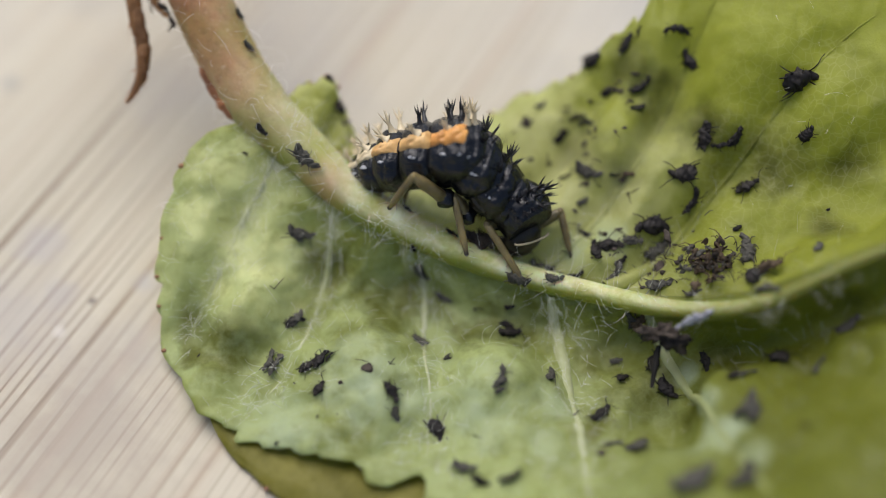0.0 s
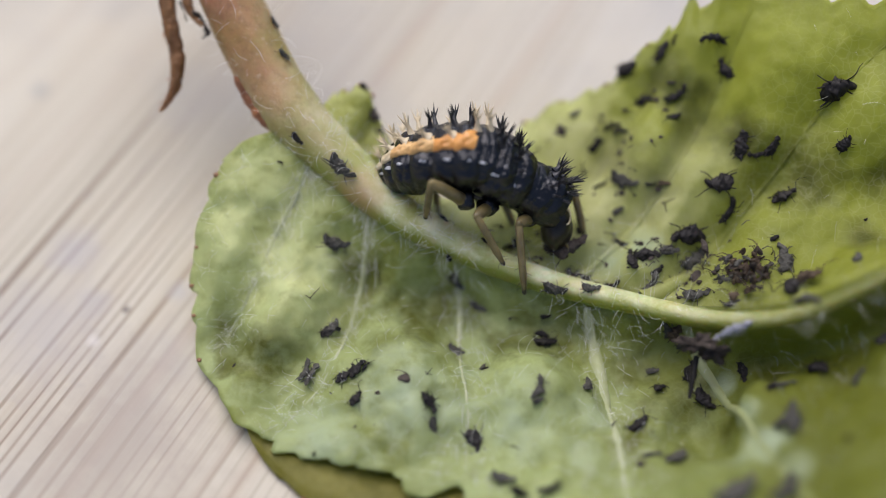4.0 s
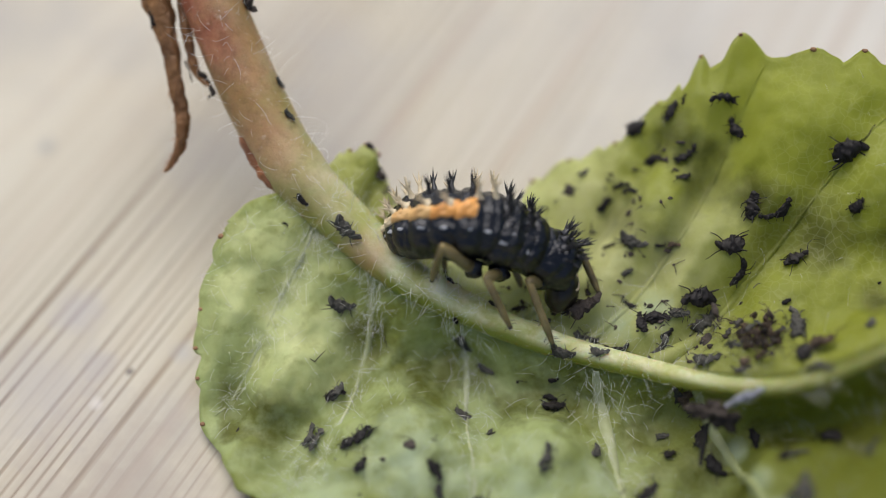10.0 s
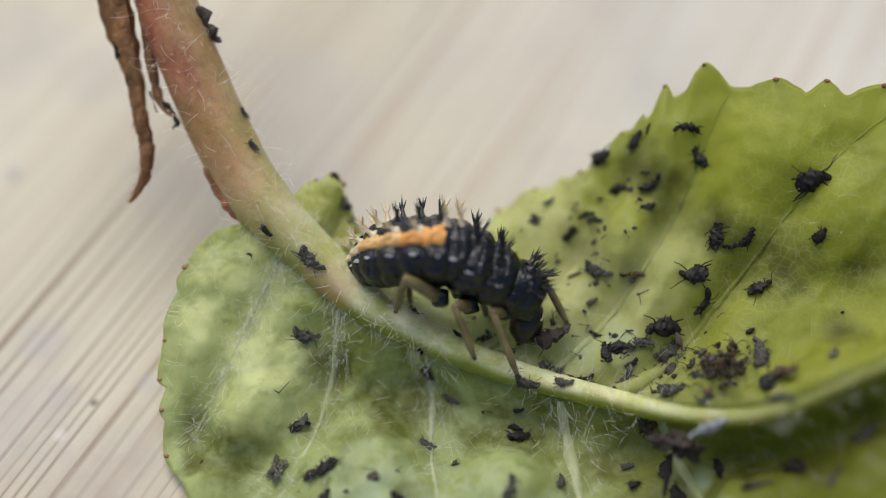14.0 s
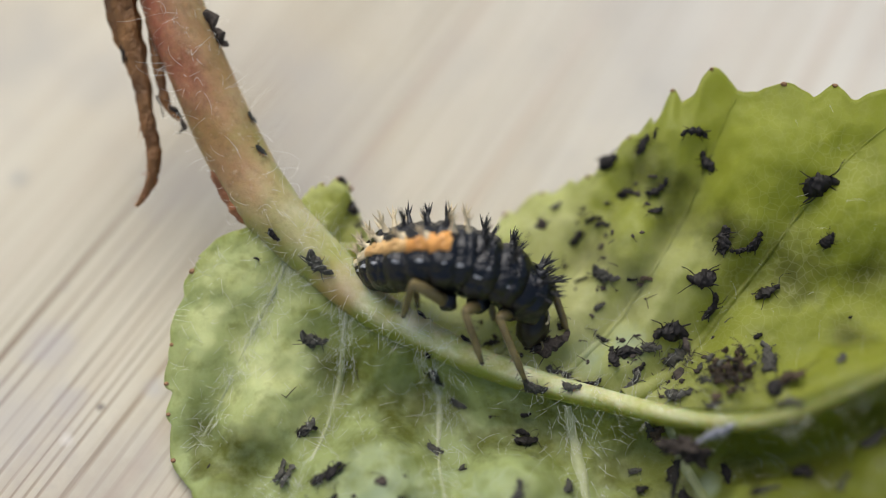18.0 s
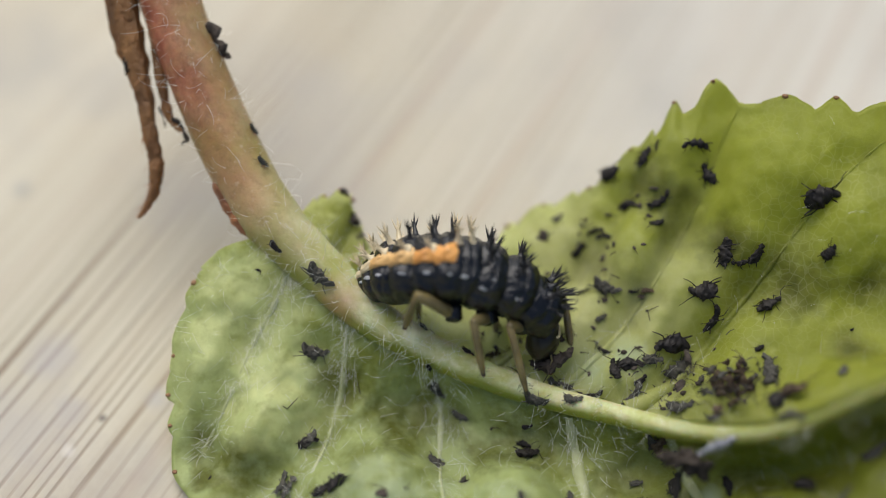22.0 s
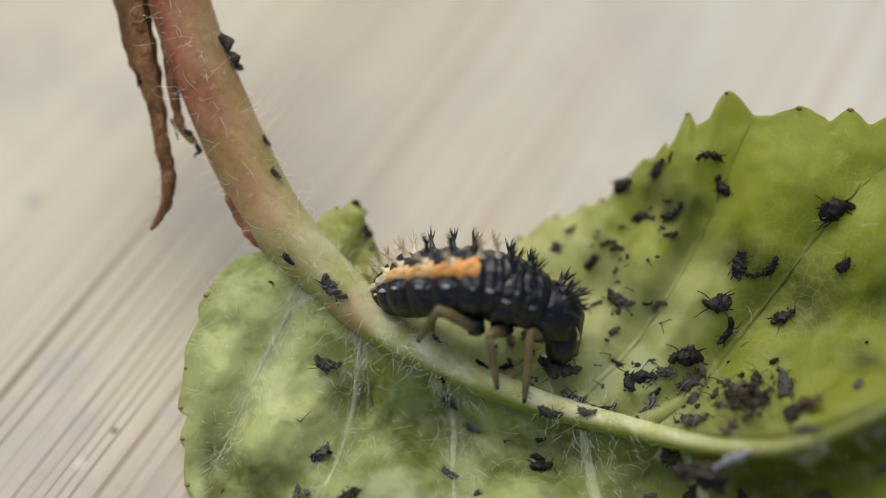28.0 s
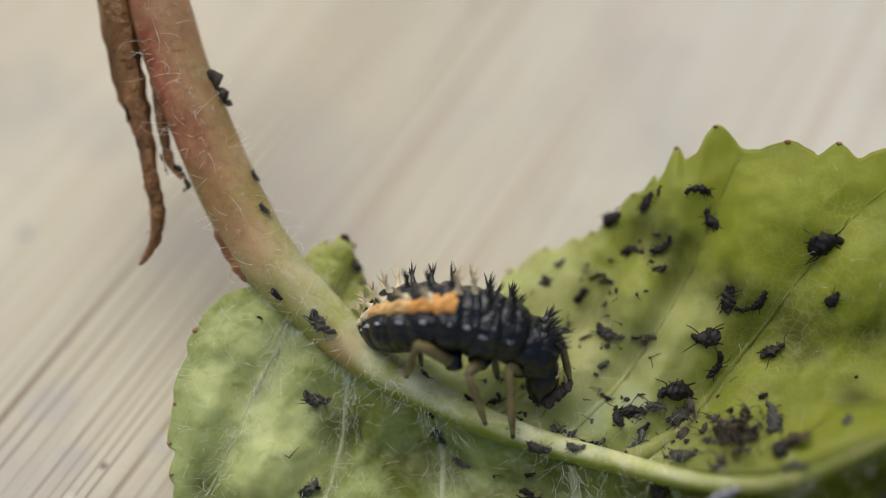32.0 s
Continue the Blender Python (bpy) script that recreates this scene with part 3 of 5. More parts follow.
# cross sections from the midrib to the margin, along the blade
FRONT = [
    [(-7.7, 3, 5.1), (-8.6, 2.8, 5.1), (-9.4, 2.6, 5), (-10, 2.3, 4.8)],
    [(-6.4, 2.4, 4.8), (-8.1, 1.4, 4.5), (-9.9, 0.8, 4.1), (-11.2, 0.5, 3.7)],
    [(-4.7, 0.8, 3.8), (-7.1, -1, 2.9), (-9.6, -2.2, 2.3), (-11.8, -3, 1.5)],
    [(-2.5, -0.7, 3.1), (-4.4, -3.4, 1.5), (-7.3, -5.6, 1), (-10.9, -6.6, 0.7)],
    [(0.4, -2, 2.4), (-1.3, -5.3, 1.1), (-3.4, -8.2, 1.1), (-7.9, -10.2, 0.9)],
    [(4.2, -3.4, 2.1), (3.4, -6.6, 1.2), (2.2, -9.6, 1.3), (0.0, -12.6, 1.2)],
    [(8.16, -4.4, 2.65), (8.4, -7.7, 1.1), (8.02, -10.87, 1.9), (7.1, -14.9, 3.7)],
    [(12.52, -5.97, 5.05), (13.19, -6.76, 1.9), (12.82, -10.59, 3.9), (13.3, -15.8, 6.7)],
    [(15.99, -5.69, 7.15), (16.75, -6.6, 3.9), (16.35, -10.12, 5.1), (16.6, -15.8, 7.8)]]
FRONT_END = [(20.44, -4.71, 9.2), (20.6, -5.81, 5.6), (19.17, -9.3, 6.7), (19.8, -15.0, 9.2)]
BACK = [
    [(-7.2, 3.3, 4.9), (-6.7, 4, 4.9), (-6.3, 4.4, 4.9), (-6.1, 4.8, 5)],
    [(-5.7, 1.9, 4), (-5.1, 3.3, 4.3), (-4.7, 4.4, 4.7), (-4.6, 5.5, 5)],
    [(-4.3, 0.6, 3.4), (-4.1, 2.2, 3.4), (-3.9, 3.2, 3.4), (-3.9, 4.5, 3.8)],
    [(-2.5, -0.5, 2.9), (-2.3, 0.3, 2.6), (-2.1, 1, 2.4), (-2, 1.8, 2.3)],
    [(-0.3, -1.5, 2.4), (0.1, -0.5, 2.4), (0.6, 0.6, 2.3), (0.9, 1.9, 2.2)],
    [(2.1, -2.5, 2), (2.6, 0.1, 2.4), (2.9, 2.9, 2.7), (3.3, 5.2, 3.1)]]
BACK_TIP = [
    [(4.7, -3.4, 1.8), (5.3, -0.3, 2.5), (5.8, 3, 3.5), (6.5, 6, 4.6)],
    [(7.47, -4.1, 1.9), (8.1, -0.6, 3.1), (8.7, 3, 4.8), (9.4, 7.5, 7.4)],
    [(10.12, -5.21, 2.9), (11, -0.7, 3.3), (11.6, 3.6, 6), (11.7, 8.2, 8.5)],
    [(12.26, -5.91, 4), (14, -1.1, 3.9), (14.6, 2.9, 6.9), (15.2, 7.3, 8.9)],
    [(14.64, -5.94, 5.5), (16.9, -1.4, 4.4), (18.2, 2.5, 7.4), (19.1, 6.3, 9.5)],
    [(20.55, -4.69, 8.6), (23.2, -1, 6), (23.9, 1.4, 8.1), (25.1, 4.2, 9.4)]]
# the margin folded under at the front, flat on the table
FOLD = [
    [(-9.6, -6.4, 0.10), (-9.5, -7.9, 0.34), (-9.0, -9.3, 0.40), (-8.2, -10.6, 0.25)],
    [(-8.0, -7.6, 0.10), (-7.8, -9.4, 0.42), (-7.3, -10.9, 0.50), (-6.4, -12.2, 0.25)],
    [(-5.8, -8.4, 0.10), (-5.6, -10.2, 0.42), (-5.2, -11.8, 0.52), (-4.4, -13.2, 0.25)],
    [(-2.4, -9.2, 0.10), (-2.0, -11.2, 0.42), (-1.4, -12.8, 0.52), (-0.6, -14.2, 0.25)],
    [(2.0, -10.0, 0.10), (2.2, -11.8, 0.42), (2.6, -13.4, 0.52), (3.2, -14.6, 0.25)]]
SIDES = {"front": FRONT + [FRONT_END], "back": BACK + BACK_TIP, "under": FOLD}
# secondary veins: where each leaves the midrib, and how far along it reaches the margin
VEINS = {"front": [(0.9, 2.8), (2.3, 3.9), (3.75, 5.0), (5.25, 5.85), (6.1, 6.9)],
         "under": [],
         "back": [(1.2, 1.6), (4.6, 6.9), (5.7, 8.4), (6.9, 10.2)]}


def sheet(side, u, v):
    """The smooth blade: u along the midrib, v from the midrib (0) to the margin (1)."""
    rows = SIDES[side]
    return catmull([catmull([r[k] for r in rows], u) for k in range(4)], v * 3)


def sheet_normal(side, u, v):
    e = 0.03
    du = sheet(side, u + e, v) - sheet(side, u - e, v)
    dv = sheet(side, u, min(v + e, 1)) - sheet(side, u, max(v - e, 0))
    n = du.cross(dv)
    n = n if n.length > 1e-9 else Vector((0, 0, 1))
    n.normalize()
    return n if n.dot(Vector((0, -0.57, 0.82))) > 0 else -n


def vein_gap(side, u, v):
    """0 on a secondary vein, 1 midway between two."""
    best = 9.0
    for a, b in VEINS[side]:
        best = min(best, abs(u - (a + (b - a) * (v ** 0.85))))
    return min(best / 0.55, 1.0)


# swellings and hollows of the blades: x, y, reach, height
SWELLS = {
    "front": [(-7.8, -3.9, 1.7, 0.75), (-7.8, -6.4, 1.6, -0.5), (-10.2, -1.6, 1.0, 0.5), (-10.2, -4.6, 1.2, -0.2), (-4.0, -2.6, 1.1, -0.45), (-10.1, 0.4, 1.2, 0.45), (-8.4, -0.4, 1.2, -0.2), (-2.2, -3.4, 1.5, -0.8), (2.4, -6.0, 1.2, 0.5), (-1.8, -7.6, 2.4, 0.6),
              (2.8, -4.9, 1.4, -0.8), (3.4, -7.2, 1.5, 0.6), (9.3, -9.6, 1.3, -1.3), (11.6, -9.4, 1.6, 1.1), (8.2, -6.2, 1.2, -0.6), (-5.2, -6.6, 1.8, 0.4), (6.2, -6.2, 1.2, 0.5)],
    "back": [(4.2, -1.4, 1.6, 0.3), (11.9, 2.3, 1.5, -0.6), (15.3, 0.7, 1.7, -0.6), (13.6, -0.8, 1.3, 0.35), (8.6, 2.6, 1.3, 0.4), (17.5, 3.0, 1.8, 0.5), (13.6, 5.0, 1.6, 0.4)],
    "under": []}


def blade_point(side, u, v):
    p, n = sheet(side, u, v), sheet_normal(side, u, v)
    gap = vein_gap(side, u, v)
    inner = smooth(v * 6) * (1 - 0.6 * smooth((v - 0.8) * 5))
    h = {"front": 0.65, "back": 0.6, "under": 0.0}[side] * (smooth(gap) - 0.55) * inner
    h += (0.5 if side == "front" else 0.75) * noise.noise(p * 0.36) * inner + 0.13 * noise.noise(p * 1.3 + Vector((5, 2, 1))) * smooth(v * 8)
    h += 0.045 * noise.noise(p * 4.2)
    if side == "front":
        h += (0.10 * noise.noise(p * 1.05 + Vector((2, 8, 3))) + 0.07 * noise.noise(p * 2.1 + Vector((1, 3, 7)))) * inner
    for x, y, reach, high in SWELLS[side]:
        d = ((p.x - x) ** 2 + (p.y - y) ** 2) / reach ** 2
        if d < 5:
            h += high * math.exp(-d) * smooth(v * 7)
    if side == "front":
        # a trench along the midrib, shallow towards the base of the leaf
        h -= 1.25 * math.exp(-((v - 0.19) / 0.13) ** 2) * smooth((u - 2.6) / 1.2) * (1 - 0.65 * smooth((u - 6) / 1.5))
        h -= 0.28 * noise.noise(p * 0.75 + Vector((9, 1, 4))) * inner
        h *= 1 - 0.8 * smooth((u - 5.8) / 0.8) * (1 - smooth((v - 0.3) / 0.2))
        # the lobe at the base is flatter
        h *= 0.55 + 0.45 * smooth((u - 1.4) / 1.6)
    if side == "under":
        h *= 0.15
    p = p + n * h
    if side == "front":
        p.z = max(p.z, 0.32 + 0.1 * noise.noise(p * 0.8))
    return p, n


def teeth(side, u):
    """How far the margin stands out at u, and whether u is on the tip of a tooth."""
    if side == "back" and u > 6.9:
        peaks = ((7.25, 0.75, 0.2), (8.02, 1.0, 0.30), (8.86, 0.6, 0.32), (9.38, 0.65, 0.2), (9.95, 0.7, 0.3), (10.6, 0.7, 0.25))
        near = max(peaks, key=lambda q: q[1] * (1 - abs(u - q[0]) / q[2]))
        f = 1 - abs(u - near[0]) / near[2]
        small = 0.10 * abs(noise.noise(Vector((u * 9.0, 2.2, 0)))) + 0.12 * noise.noise(Vector((u * 4.3, 7.7, 0)))
        return near[1] * ((1 - (1 - f) ** 1.5) if f > 0 else max(f, -0.2) * 0.5) - 0.3 + small, f > 0.9
    pitch, size = {"front": (0.52, 0.34), "back": (0.36, 0.4), "under": (0.6, 0.3)}[side]
    f = (u / pitch + 0.35 * math.sin(u * 3.1)) % 1.0
    tooth = f / 0.66 if f < 0.66 else (1 - f) / 0.34
    if side == "front" and 3.6 < u < 6.4:
        rag = smooth((u - 3.6) / 0.4) * smooth((6.4 - u) / 0.5)
        size *= 1 - rag
        return size * (tooth - 0.6) + rag * (1.1 * noise.noise(Vector((u * 3.1, 1.3, 0))) + 0.6 * noise.noise(Vector((u * 7.5, 4.3, 0))) + 0.45 * noise.noise(Vector((u * 17.0, 9.3, 0))) - 0.15), False
    return size * (math.sin(tooth * 1.57) ** 0.8 - 0.6) * (0.8 + 0.3 * math.sin(u * 6.7)) + 0.45 * noise.noise(Vector((u * 2.6, 3.3, 0))), 0.93 < tooth


def blade(side, leaf, nu, nv):
    rows = SIDES[side]
    last = len(rows) - 1
    upper, lower, tips = [], [], []
    for i in range(nu + 1):
        u = last * i / nu
        ru, rl = [], []
        out = (sheet(side, u, 1.0) - sheet(side, u, 0.9)).normalized()
        reach, tip = teeth(side, u)
        for j in range(nv + 1):
            v = j / nv
            p, n = blade_point(side, u, v)
            p = p + out * reach * smooth((v - 0.86) / 0.14)
            thick = 0.16 + 0.14 * (1 - smooth(v * 5)) - 0.10 * smooth((v - 0.9) * 10)
            ru.append(p)
            rl.append(p - n * thick)
        upper.append(ru)
        lower.append(rl)
        if tip:
            tips.append((ru[-1], out))
    bag = Bag()
    ring = [a + b[::-1] for a, b in zip(upper, lower)]
    bag.grid(ring, close_v=True, flip=side != "back")
    b = part("blade", bag, BLOOM_SHADED if side == "front" else LEAF, leaf) if side != "under" else part("folded_margin", bag, UNDER, leaf, "olive margin folded under on the table")
    for a, e in VEINS[side]:
        path, radii = [], []
        for k in range(25):
            v = 0.03 + 0.93 * k / 24
            u = a + (e - a) * (v ** 0.85)
            if u > last:
                break
            p, n = blade_point(side, u, v)
            if side == "front":
                wide = ((0.36 * (1 - v) ** 0.8 if 5 < a < 6.5 else 0.20 * (1 - v) ** 1.2) + 0.025) * (1 + 0.45 * noise.noise(p * 1.6)) * (0.3 + 0.7 * smooth(v * 7))
                path.append(p + n * (0.05 * noise.noise(p * 1.7) - 0.74 * wide))
            else:
                wide = ((0.42 if a > 6 else 0.18) * (1 - v) ** 2.6 + 0.06) * (1 + 0.4 * noise.noise(p * 1.4))
                path.append(p + n * (0.05 * (1 - v) - 0.7 * wide * smooth(v * 3)))
            radii.append(wide)
        if len(path) > 3:
            w = Bag()
            w.tube(path, radii, 8)
            part("vein", w, VEIN if side == "front" else LEAF, b)
    seen = None
    for p, out in tips:
        if seen is None or (p - seen).length > 0.7:
            rim = Bag()
            rim.ball(p - out * 0.09, (0.13, 0.09, 0.10) if side == "back" else (0.10, 0.09, 0.06), 6, 8, 1.1)
            part("tooth_tip", rim, RIM, b, "reddish brown tip of a margin tooth")
            seen = p
    return b


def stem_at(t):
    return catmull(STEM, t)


def stem_radius(t):
    i = min(int(t), len(STEM_R) - 2)
    return STEM_R[i] + (STEM_R[i + 1] - STEM_R[i]) * (t - i)


def hair(bag, root, n, length, rng, lie=None, curl=0.3, thick=0.009):
    """A fine curling hair; with lie it leans along a vein."""
    way = n * (0.75 if lie else 1.0) + Vector((rng.uniform(-1, 1), rng.uniform(-1, 1), rng.uniform(-1, 1))) * 0.8
    if lie:
        way += lie * rng.uniform(0.3, 1.2)
    way.normalize()
    spin = Vector((rng.gauss(0, 1), rng.gauss(0, 1), rng.gauss(0, 1))).normalized()
    turn = rng.gauss(0, curl) * 0.5
    path, p = [root.copy()], root.copy()
    for k in range(6):
        p = p + way * (length / 6)
        path.append(p.copy())
        way = (Matrix.Rotation(turn * (1 + 0.25 * k), 3, spin) @ way - n * 0.07 * k).normalized()
    bag.tube(path, [k * thick for k in (1.0, 1.0, 0.9, 0.8, 0.7, 0.6, 0.3)], 3, cap=False)


def crumpled(bag, centre, radii, rng, rough):
    """A shrivelled body: a ball with uneven dents."""
    o = len(bag.v)
    bag.ball(centre, radii, 16, 22)
    shift = Vector((rng.uniform(0, 50), rng.uniform(0, 50), 0))
    for k in range(o, len(bag.v)):
        d = bag.v[k] - Vector(centre)
        bag.v[k] = Vector(centre) + d * (1 + 0.9 * rough * noise.noise(bag.v[k] * 2.4 + shift) + 1.1 * rough * noise.noise(bag.v[k] * 6.5 + shift) + 0.5 * rough * noise.noise(bag.v[k] * 14 + shift))


def make_leaf():
    rng = random.Random(4)
    leaf = new("leaf")
    tagged(leaf, "yellow-green hairy serrated leaf lying underside up on the table", "leaf")
    steps = 150
    bag = Bag()
    path, radii = [], []
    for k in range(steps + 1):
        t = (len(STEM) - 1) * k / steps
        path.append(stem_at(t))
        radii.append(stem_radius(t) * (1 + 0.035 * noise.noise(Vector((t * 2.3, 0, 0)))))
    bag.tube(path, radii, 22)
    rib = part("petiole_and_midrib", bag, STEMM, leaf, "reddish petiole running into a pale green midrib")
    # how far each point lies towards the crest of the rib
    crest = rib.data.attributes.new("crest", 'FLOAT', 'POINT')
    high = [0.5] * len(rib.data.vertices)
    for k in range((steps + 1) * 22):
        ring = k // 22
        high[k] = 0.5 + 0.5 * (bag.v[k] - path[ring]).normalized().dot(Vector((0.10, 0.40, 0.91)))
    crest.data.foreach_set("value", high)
    front = blade("front", leaf, 260, 56)
    back = blade("back", leaf, 300, 60)
    blade("under", leaf, 90, 14)
    # fine hairs on midrib, veins and blades
    hairs = Bag()
    for _ in range(2100):
        t = rng.uniform(1.0, 15.0)
        p, q = stem_at(t), stem_at(t + 0.05)
        way = (q - p).normalized()
        a = way.orthogonal().normalized()
        n = Matrix.Rotation(rng.uniform(0, math.tau), 3, way) @ a
        if n.dot(Vector((0, -0.3, 0.9))) < -0.05:
            continue
        if (t > 8.5 and rng.random() < 0.75) or (t < 5.5 and rng.random() < 0.5):
            continue
        hair(hairs, p + n * stem_radius(t) * 0.97, n, rng.uniform(0.35, 1.6), rng, None, 0.5 if t < 6 else 0.3, 0.0068)
    tagged(part("hair", hairs, HAIR, leaf, "fine white hairs on the petiole and midrib"), kind="stuff")
    for side, ob, count in (("front", front, 1500), ("back", back, 260)):
        hairs = Bag()
        for _ in range(count):
            lie = None
            if rng.random() < 0.72:
                a, e = rng.choice(VEINS[side][:4])
                v = rng.uniform(0.1, 0.95 if side == "front" else 0.55) ** 1.5
                u = a + (e - a) * v ** 0.85 + rng.gauss(0, 0.14)
                lie = (sheet(side, min(u + (e - a) * 0.1, len(SIDES[side]) - 1.1), min(v + 0.1, 1)) - sheet(side, max(u, 0.05), v)).normalized()
            else:
                u, v = rng.uniform(0.3, len(SIDES[side]) - 1.2), rng.uniform(0.02, 0.98)
            p, n = blade_point(side, min(max(u, 0.1), len(SIDES[side]) - 1.1), v)
            hair(hairs, p, n, rng.uniform(0.25, 1.3), rng, lie, 0.25, 0.0065)
        tagged(part("hair", hairs, HAIR, ob, "fine white hairs"), kind="stuff")
    # dried stipules beside the petiole
    bag = Bag()
    path = [(-15.2, 17.5, 14.6), (-14.6, 13.9, 12.0), (-14.1, 11.5, 10.3), (-13.5, 9.5, 8.9), (-13.0, 7.5, 7.5), (-12.7, 6.2, 6.6), (-12.7, 5.4, 6.0), (-12.9, 4.6, 5.5), (-13.4, 3.95, 5.2)]
    fine = [catmull(path, 8 * k / 90) for k in range(91)]
    fine = [p + Vector((noise.noise(p * 1.7), 0, noise.noise(p * 1.9 + Vector((3, 0, 0))))) * 0.06 for p in fine]
    wide = [0.95, 0.92, 0.86, 0.76, 0.60, 0.42, 0.36, 0.38, 0.32, 0.20, 0.10]
    bag.tube(fine, [float(np.interp(k / 9, range(11), wide)) * (1 + 0.10 * noise.noise(p * 0.8)) for k, p in enumerate(fine)], 16, squash=0.75)
    for k in range(91 * 16):
        ring, j = divmod(k, 16)
        bag.v[k] = fine[ring] + (bag.v[k] - fine[ring]) * (1 + 0.55 * noise.noise(Vector((j * 0.9, ring * 0.045, 3.1))) + 0.30 * noise.noise(Vector((j * 1.7, ring * 0.22, 8.1))))
    bag.v = [p + Vector((noise.noise(p * 2.6), noise.noise(p * 2.9 + Vector((0, 7, 0))), 0)) * 0.04 + Vector((noise.noise(p * 6.0), 0, noise.noise(p * 5.0))) * 0.07 for p in bag.v]
    stipule = part("stipule", bag, DRY, leaf, "dried brown hooked stipule")
    for k, size in ((18, 0.40), (30, 0.42), (43, 0.28)):
        crust = Bag()
        crumpled(crust, (0, 0, 0), (size * 0.8, size * 0.5, size * 1.9), rng, 0.8)
        crust.v = [fine[k] + Vector((0.05, -0.12, 0.06)) + Matrix.Rotation(-0.9, 3, 'X') @ p for p in crust.v]
        part("crust", crust, FLAKE, stipule, "dark crumbling crust")
    strands = Bag()
    for _ in range(130):
        k = rng.randrange(3, 84)
        root = fine[k] + Vector((rng.uniform(-0.35, 0.35), -0.25, rng.uniform(-0.1, 0.2))) * float(np.interp(k / 9, range(11), wide)) * 1.6
        drop = (fine[k + 5] - fine[k]) * rng.uniform(0.6, 1.6)
        out = Vector((rng.uniform(-0.4, 0.4), rng.uniform(-0.15, 0.15), rng.uniform(-0.1, 0.3)))
        strands.tube([root, root + drop * 0.5 + out * 0.3, root + drop + out], [0.02, 0.016, 0.006], 3, cap=False)
    tagged(part("fibre", strands, EDGE, stipule, "loose brown fibres"), kind="stuff")
    bag = Bag()
    path = [(-12.9, 12.5, 11.2), (-12.7, 10.5, 9.8), (-12.4, 8.9, 8.6), (-12.05, 7.6, 7.7), (-11.5, 7.1, 7.3)]
    fine = [catmull(path, 4 * k / 24) for k in range(25)]
    bag.tube(fine, [(0.22 + 0.10 * noise.noise(p * 3.5)) * min(1, 0.4 + (24 - k) / 12) for k, p in enumerate(fine)], 8)
    part("stipule", bag, DRY, leaf, "small dried brown stipule")
    # orange-brown ridge down the side of the petiole
    bag = Bag()
    path = [(-11.65, 9.6, 9.5), (-10.95, 7.9, 8.15), (-10.15, 5.9, 6.8), (-9.5, 4.4, 5.9), (-8.85, 3.4, 5.4), (-8.2, 2.8, 5.2)]
    fine = [catmull(path, 5 * k / 40) for k in range(41)]
    fine = [p + Vector((0.10, 0.0, 0.1)) for p in fine]
    bag.tube(fine, [(0.37 + 0.24 * noise.noise(p * 2.6)) * math.sin(math.pi * (0.06 + 0.88 * k / 40)) ** 0.5 for k, p in enumerate(fine)], 10)
    part("petiole_ridge", bag, EDGE, leaf, "orange-brown ridge along the petiole")
    # dark dry flakes clinging to the petiole
    for path, r in (([(-10.2, 10.5, 10.3), (-9.9, 10.1, 10.0), (-9.65, 9.75, 9.7), (-9.4, 9.45, 9.4)], 0.40),
                    ([(-11.9, 7.5, 7.7), (-11.5, 7.2, 7.5), (-11.3, 6.8, 7.2), (-11.5, 6.6, 7.0)], 0.17),
                    ([(-12.5, 7.9, 8.0), (-12.3, 7.5, 7.6), (-12.2, 7.2, 7.4)], 0.07)):
        bag = Bag()
        fine = [catmull(path, (len(path) - 1) * k / 12) for k in range(13)]
        fine = [p + Vector((noise.noise(p * 5), noise.noise(p * 6), noise.noise(p * 7))) * r * 0.6 for p in fine]
        bag.tube(fine, [r * (0.6 + 0.5 * abs(noise.noise(p * 9)) + 0.3 * math.sin(k)) for k, p in enumerate(fine)], 7, squash=0.6)
        part("dry_flake", bag, FLAKE, leaf, "dark dry flake on the petiole")
    # withered edge of the small lobe behind the petiole
    for c, r in (((-4.45, 5.35, 5.0), (0.20, 0.18, 0.34)), ((-4.0, 4.5, 4.3), (0.22, 0.24, 0.55)), ((-3.75, 3.9, 3.7), (0.20, 0.2, 0.5))):
        bag = Bag()
        bag.ball(c, r, 8, 10, 0.8)
        part("withered_edge", bag, FLAKE, leaf, "dark withered edge of the lobe")
    return leaf


leaf = make_leaf()


def crumbs():
    """Tiny dark fragments of dead aphids scattered over the blades."""
    rng = random.Random(77)
    bag = Bag()
    for _ in range(125):
        side = "back" if rng.random() < 0.88 else "front"
        u = rng.uniform(4.6, 8.2) if side == "back" else rng.uniform(2.5, 7.0)
        v = rng.uniform(0.05, 0.85 if u < 7.2 else 0.3) if side == "back" else rng.uniform(0.08, 0.9)
        p, n = blade_point(side, u, v)
        size = rng.uniform(0.025, 0.085) * (1.5 if rng.random() < 0.10 else 1.0)
        crumpled(bag, p + n * size * 0.2, (size * rng.uniform(0.7, 2.0), size * rng.uniform(0.5, 1.3), size * 0.6), rng, 2.2)
        for _ in range(rng.choice((0, 1, 1, 2))):
            w = Vector((rng.gauss(0, 1), rng.gauss(0, 1), rng.gauss(0, 0.4))).normalized() * rng.uniform(0.2, 0.7)
            bag.tube([p + n * 0.04, p + n * 0.12 + w * 0.5, p + n * 0.03 + w], [0.022, 0.02, 0.012], 4)
    ob = part("aphid_crumbs", bag, FLAKE)
    tagged(ob, "tiny dark crumbs of dead aphids scattered on the leaf", "crumbs", kind="stuff")


crumbs()


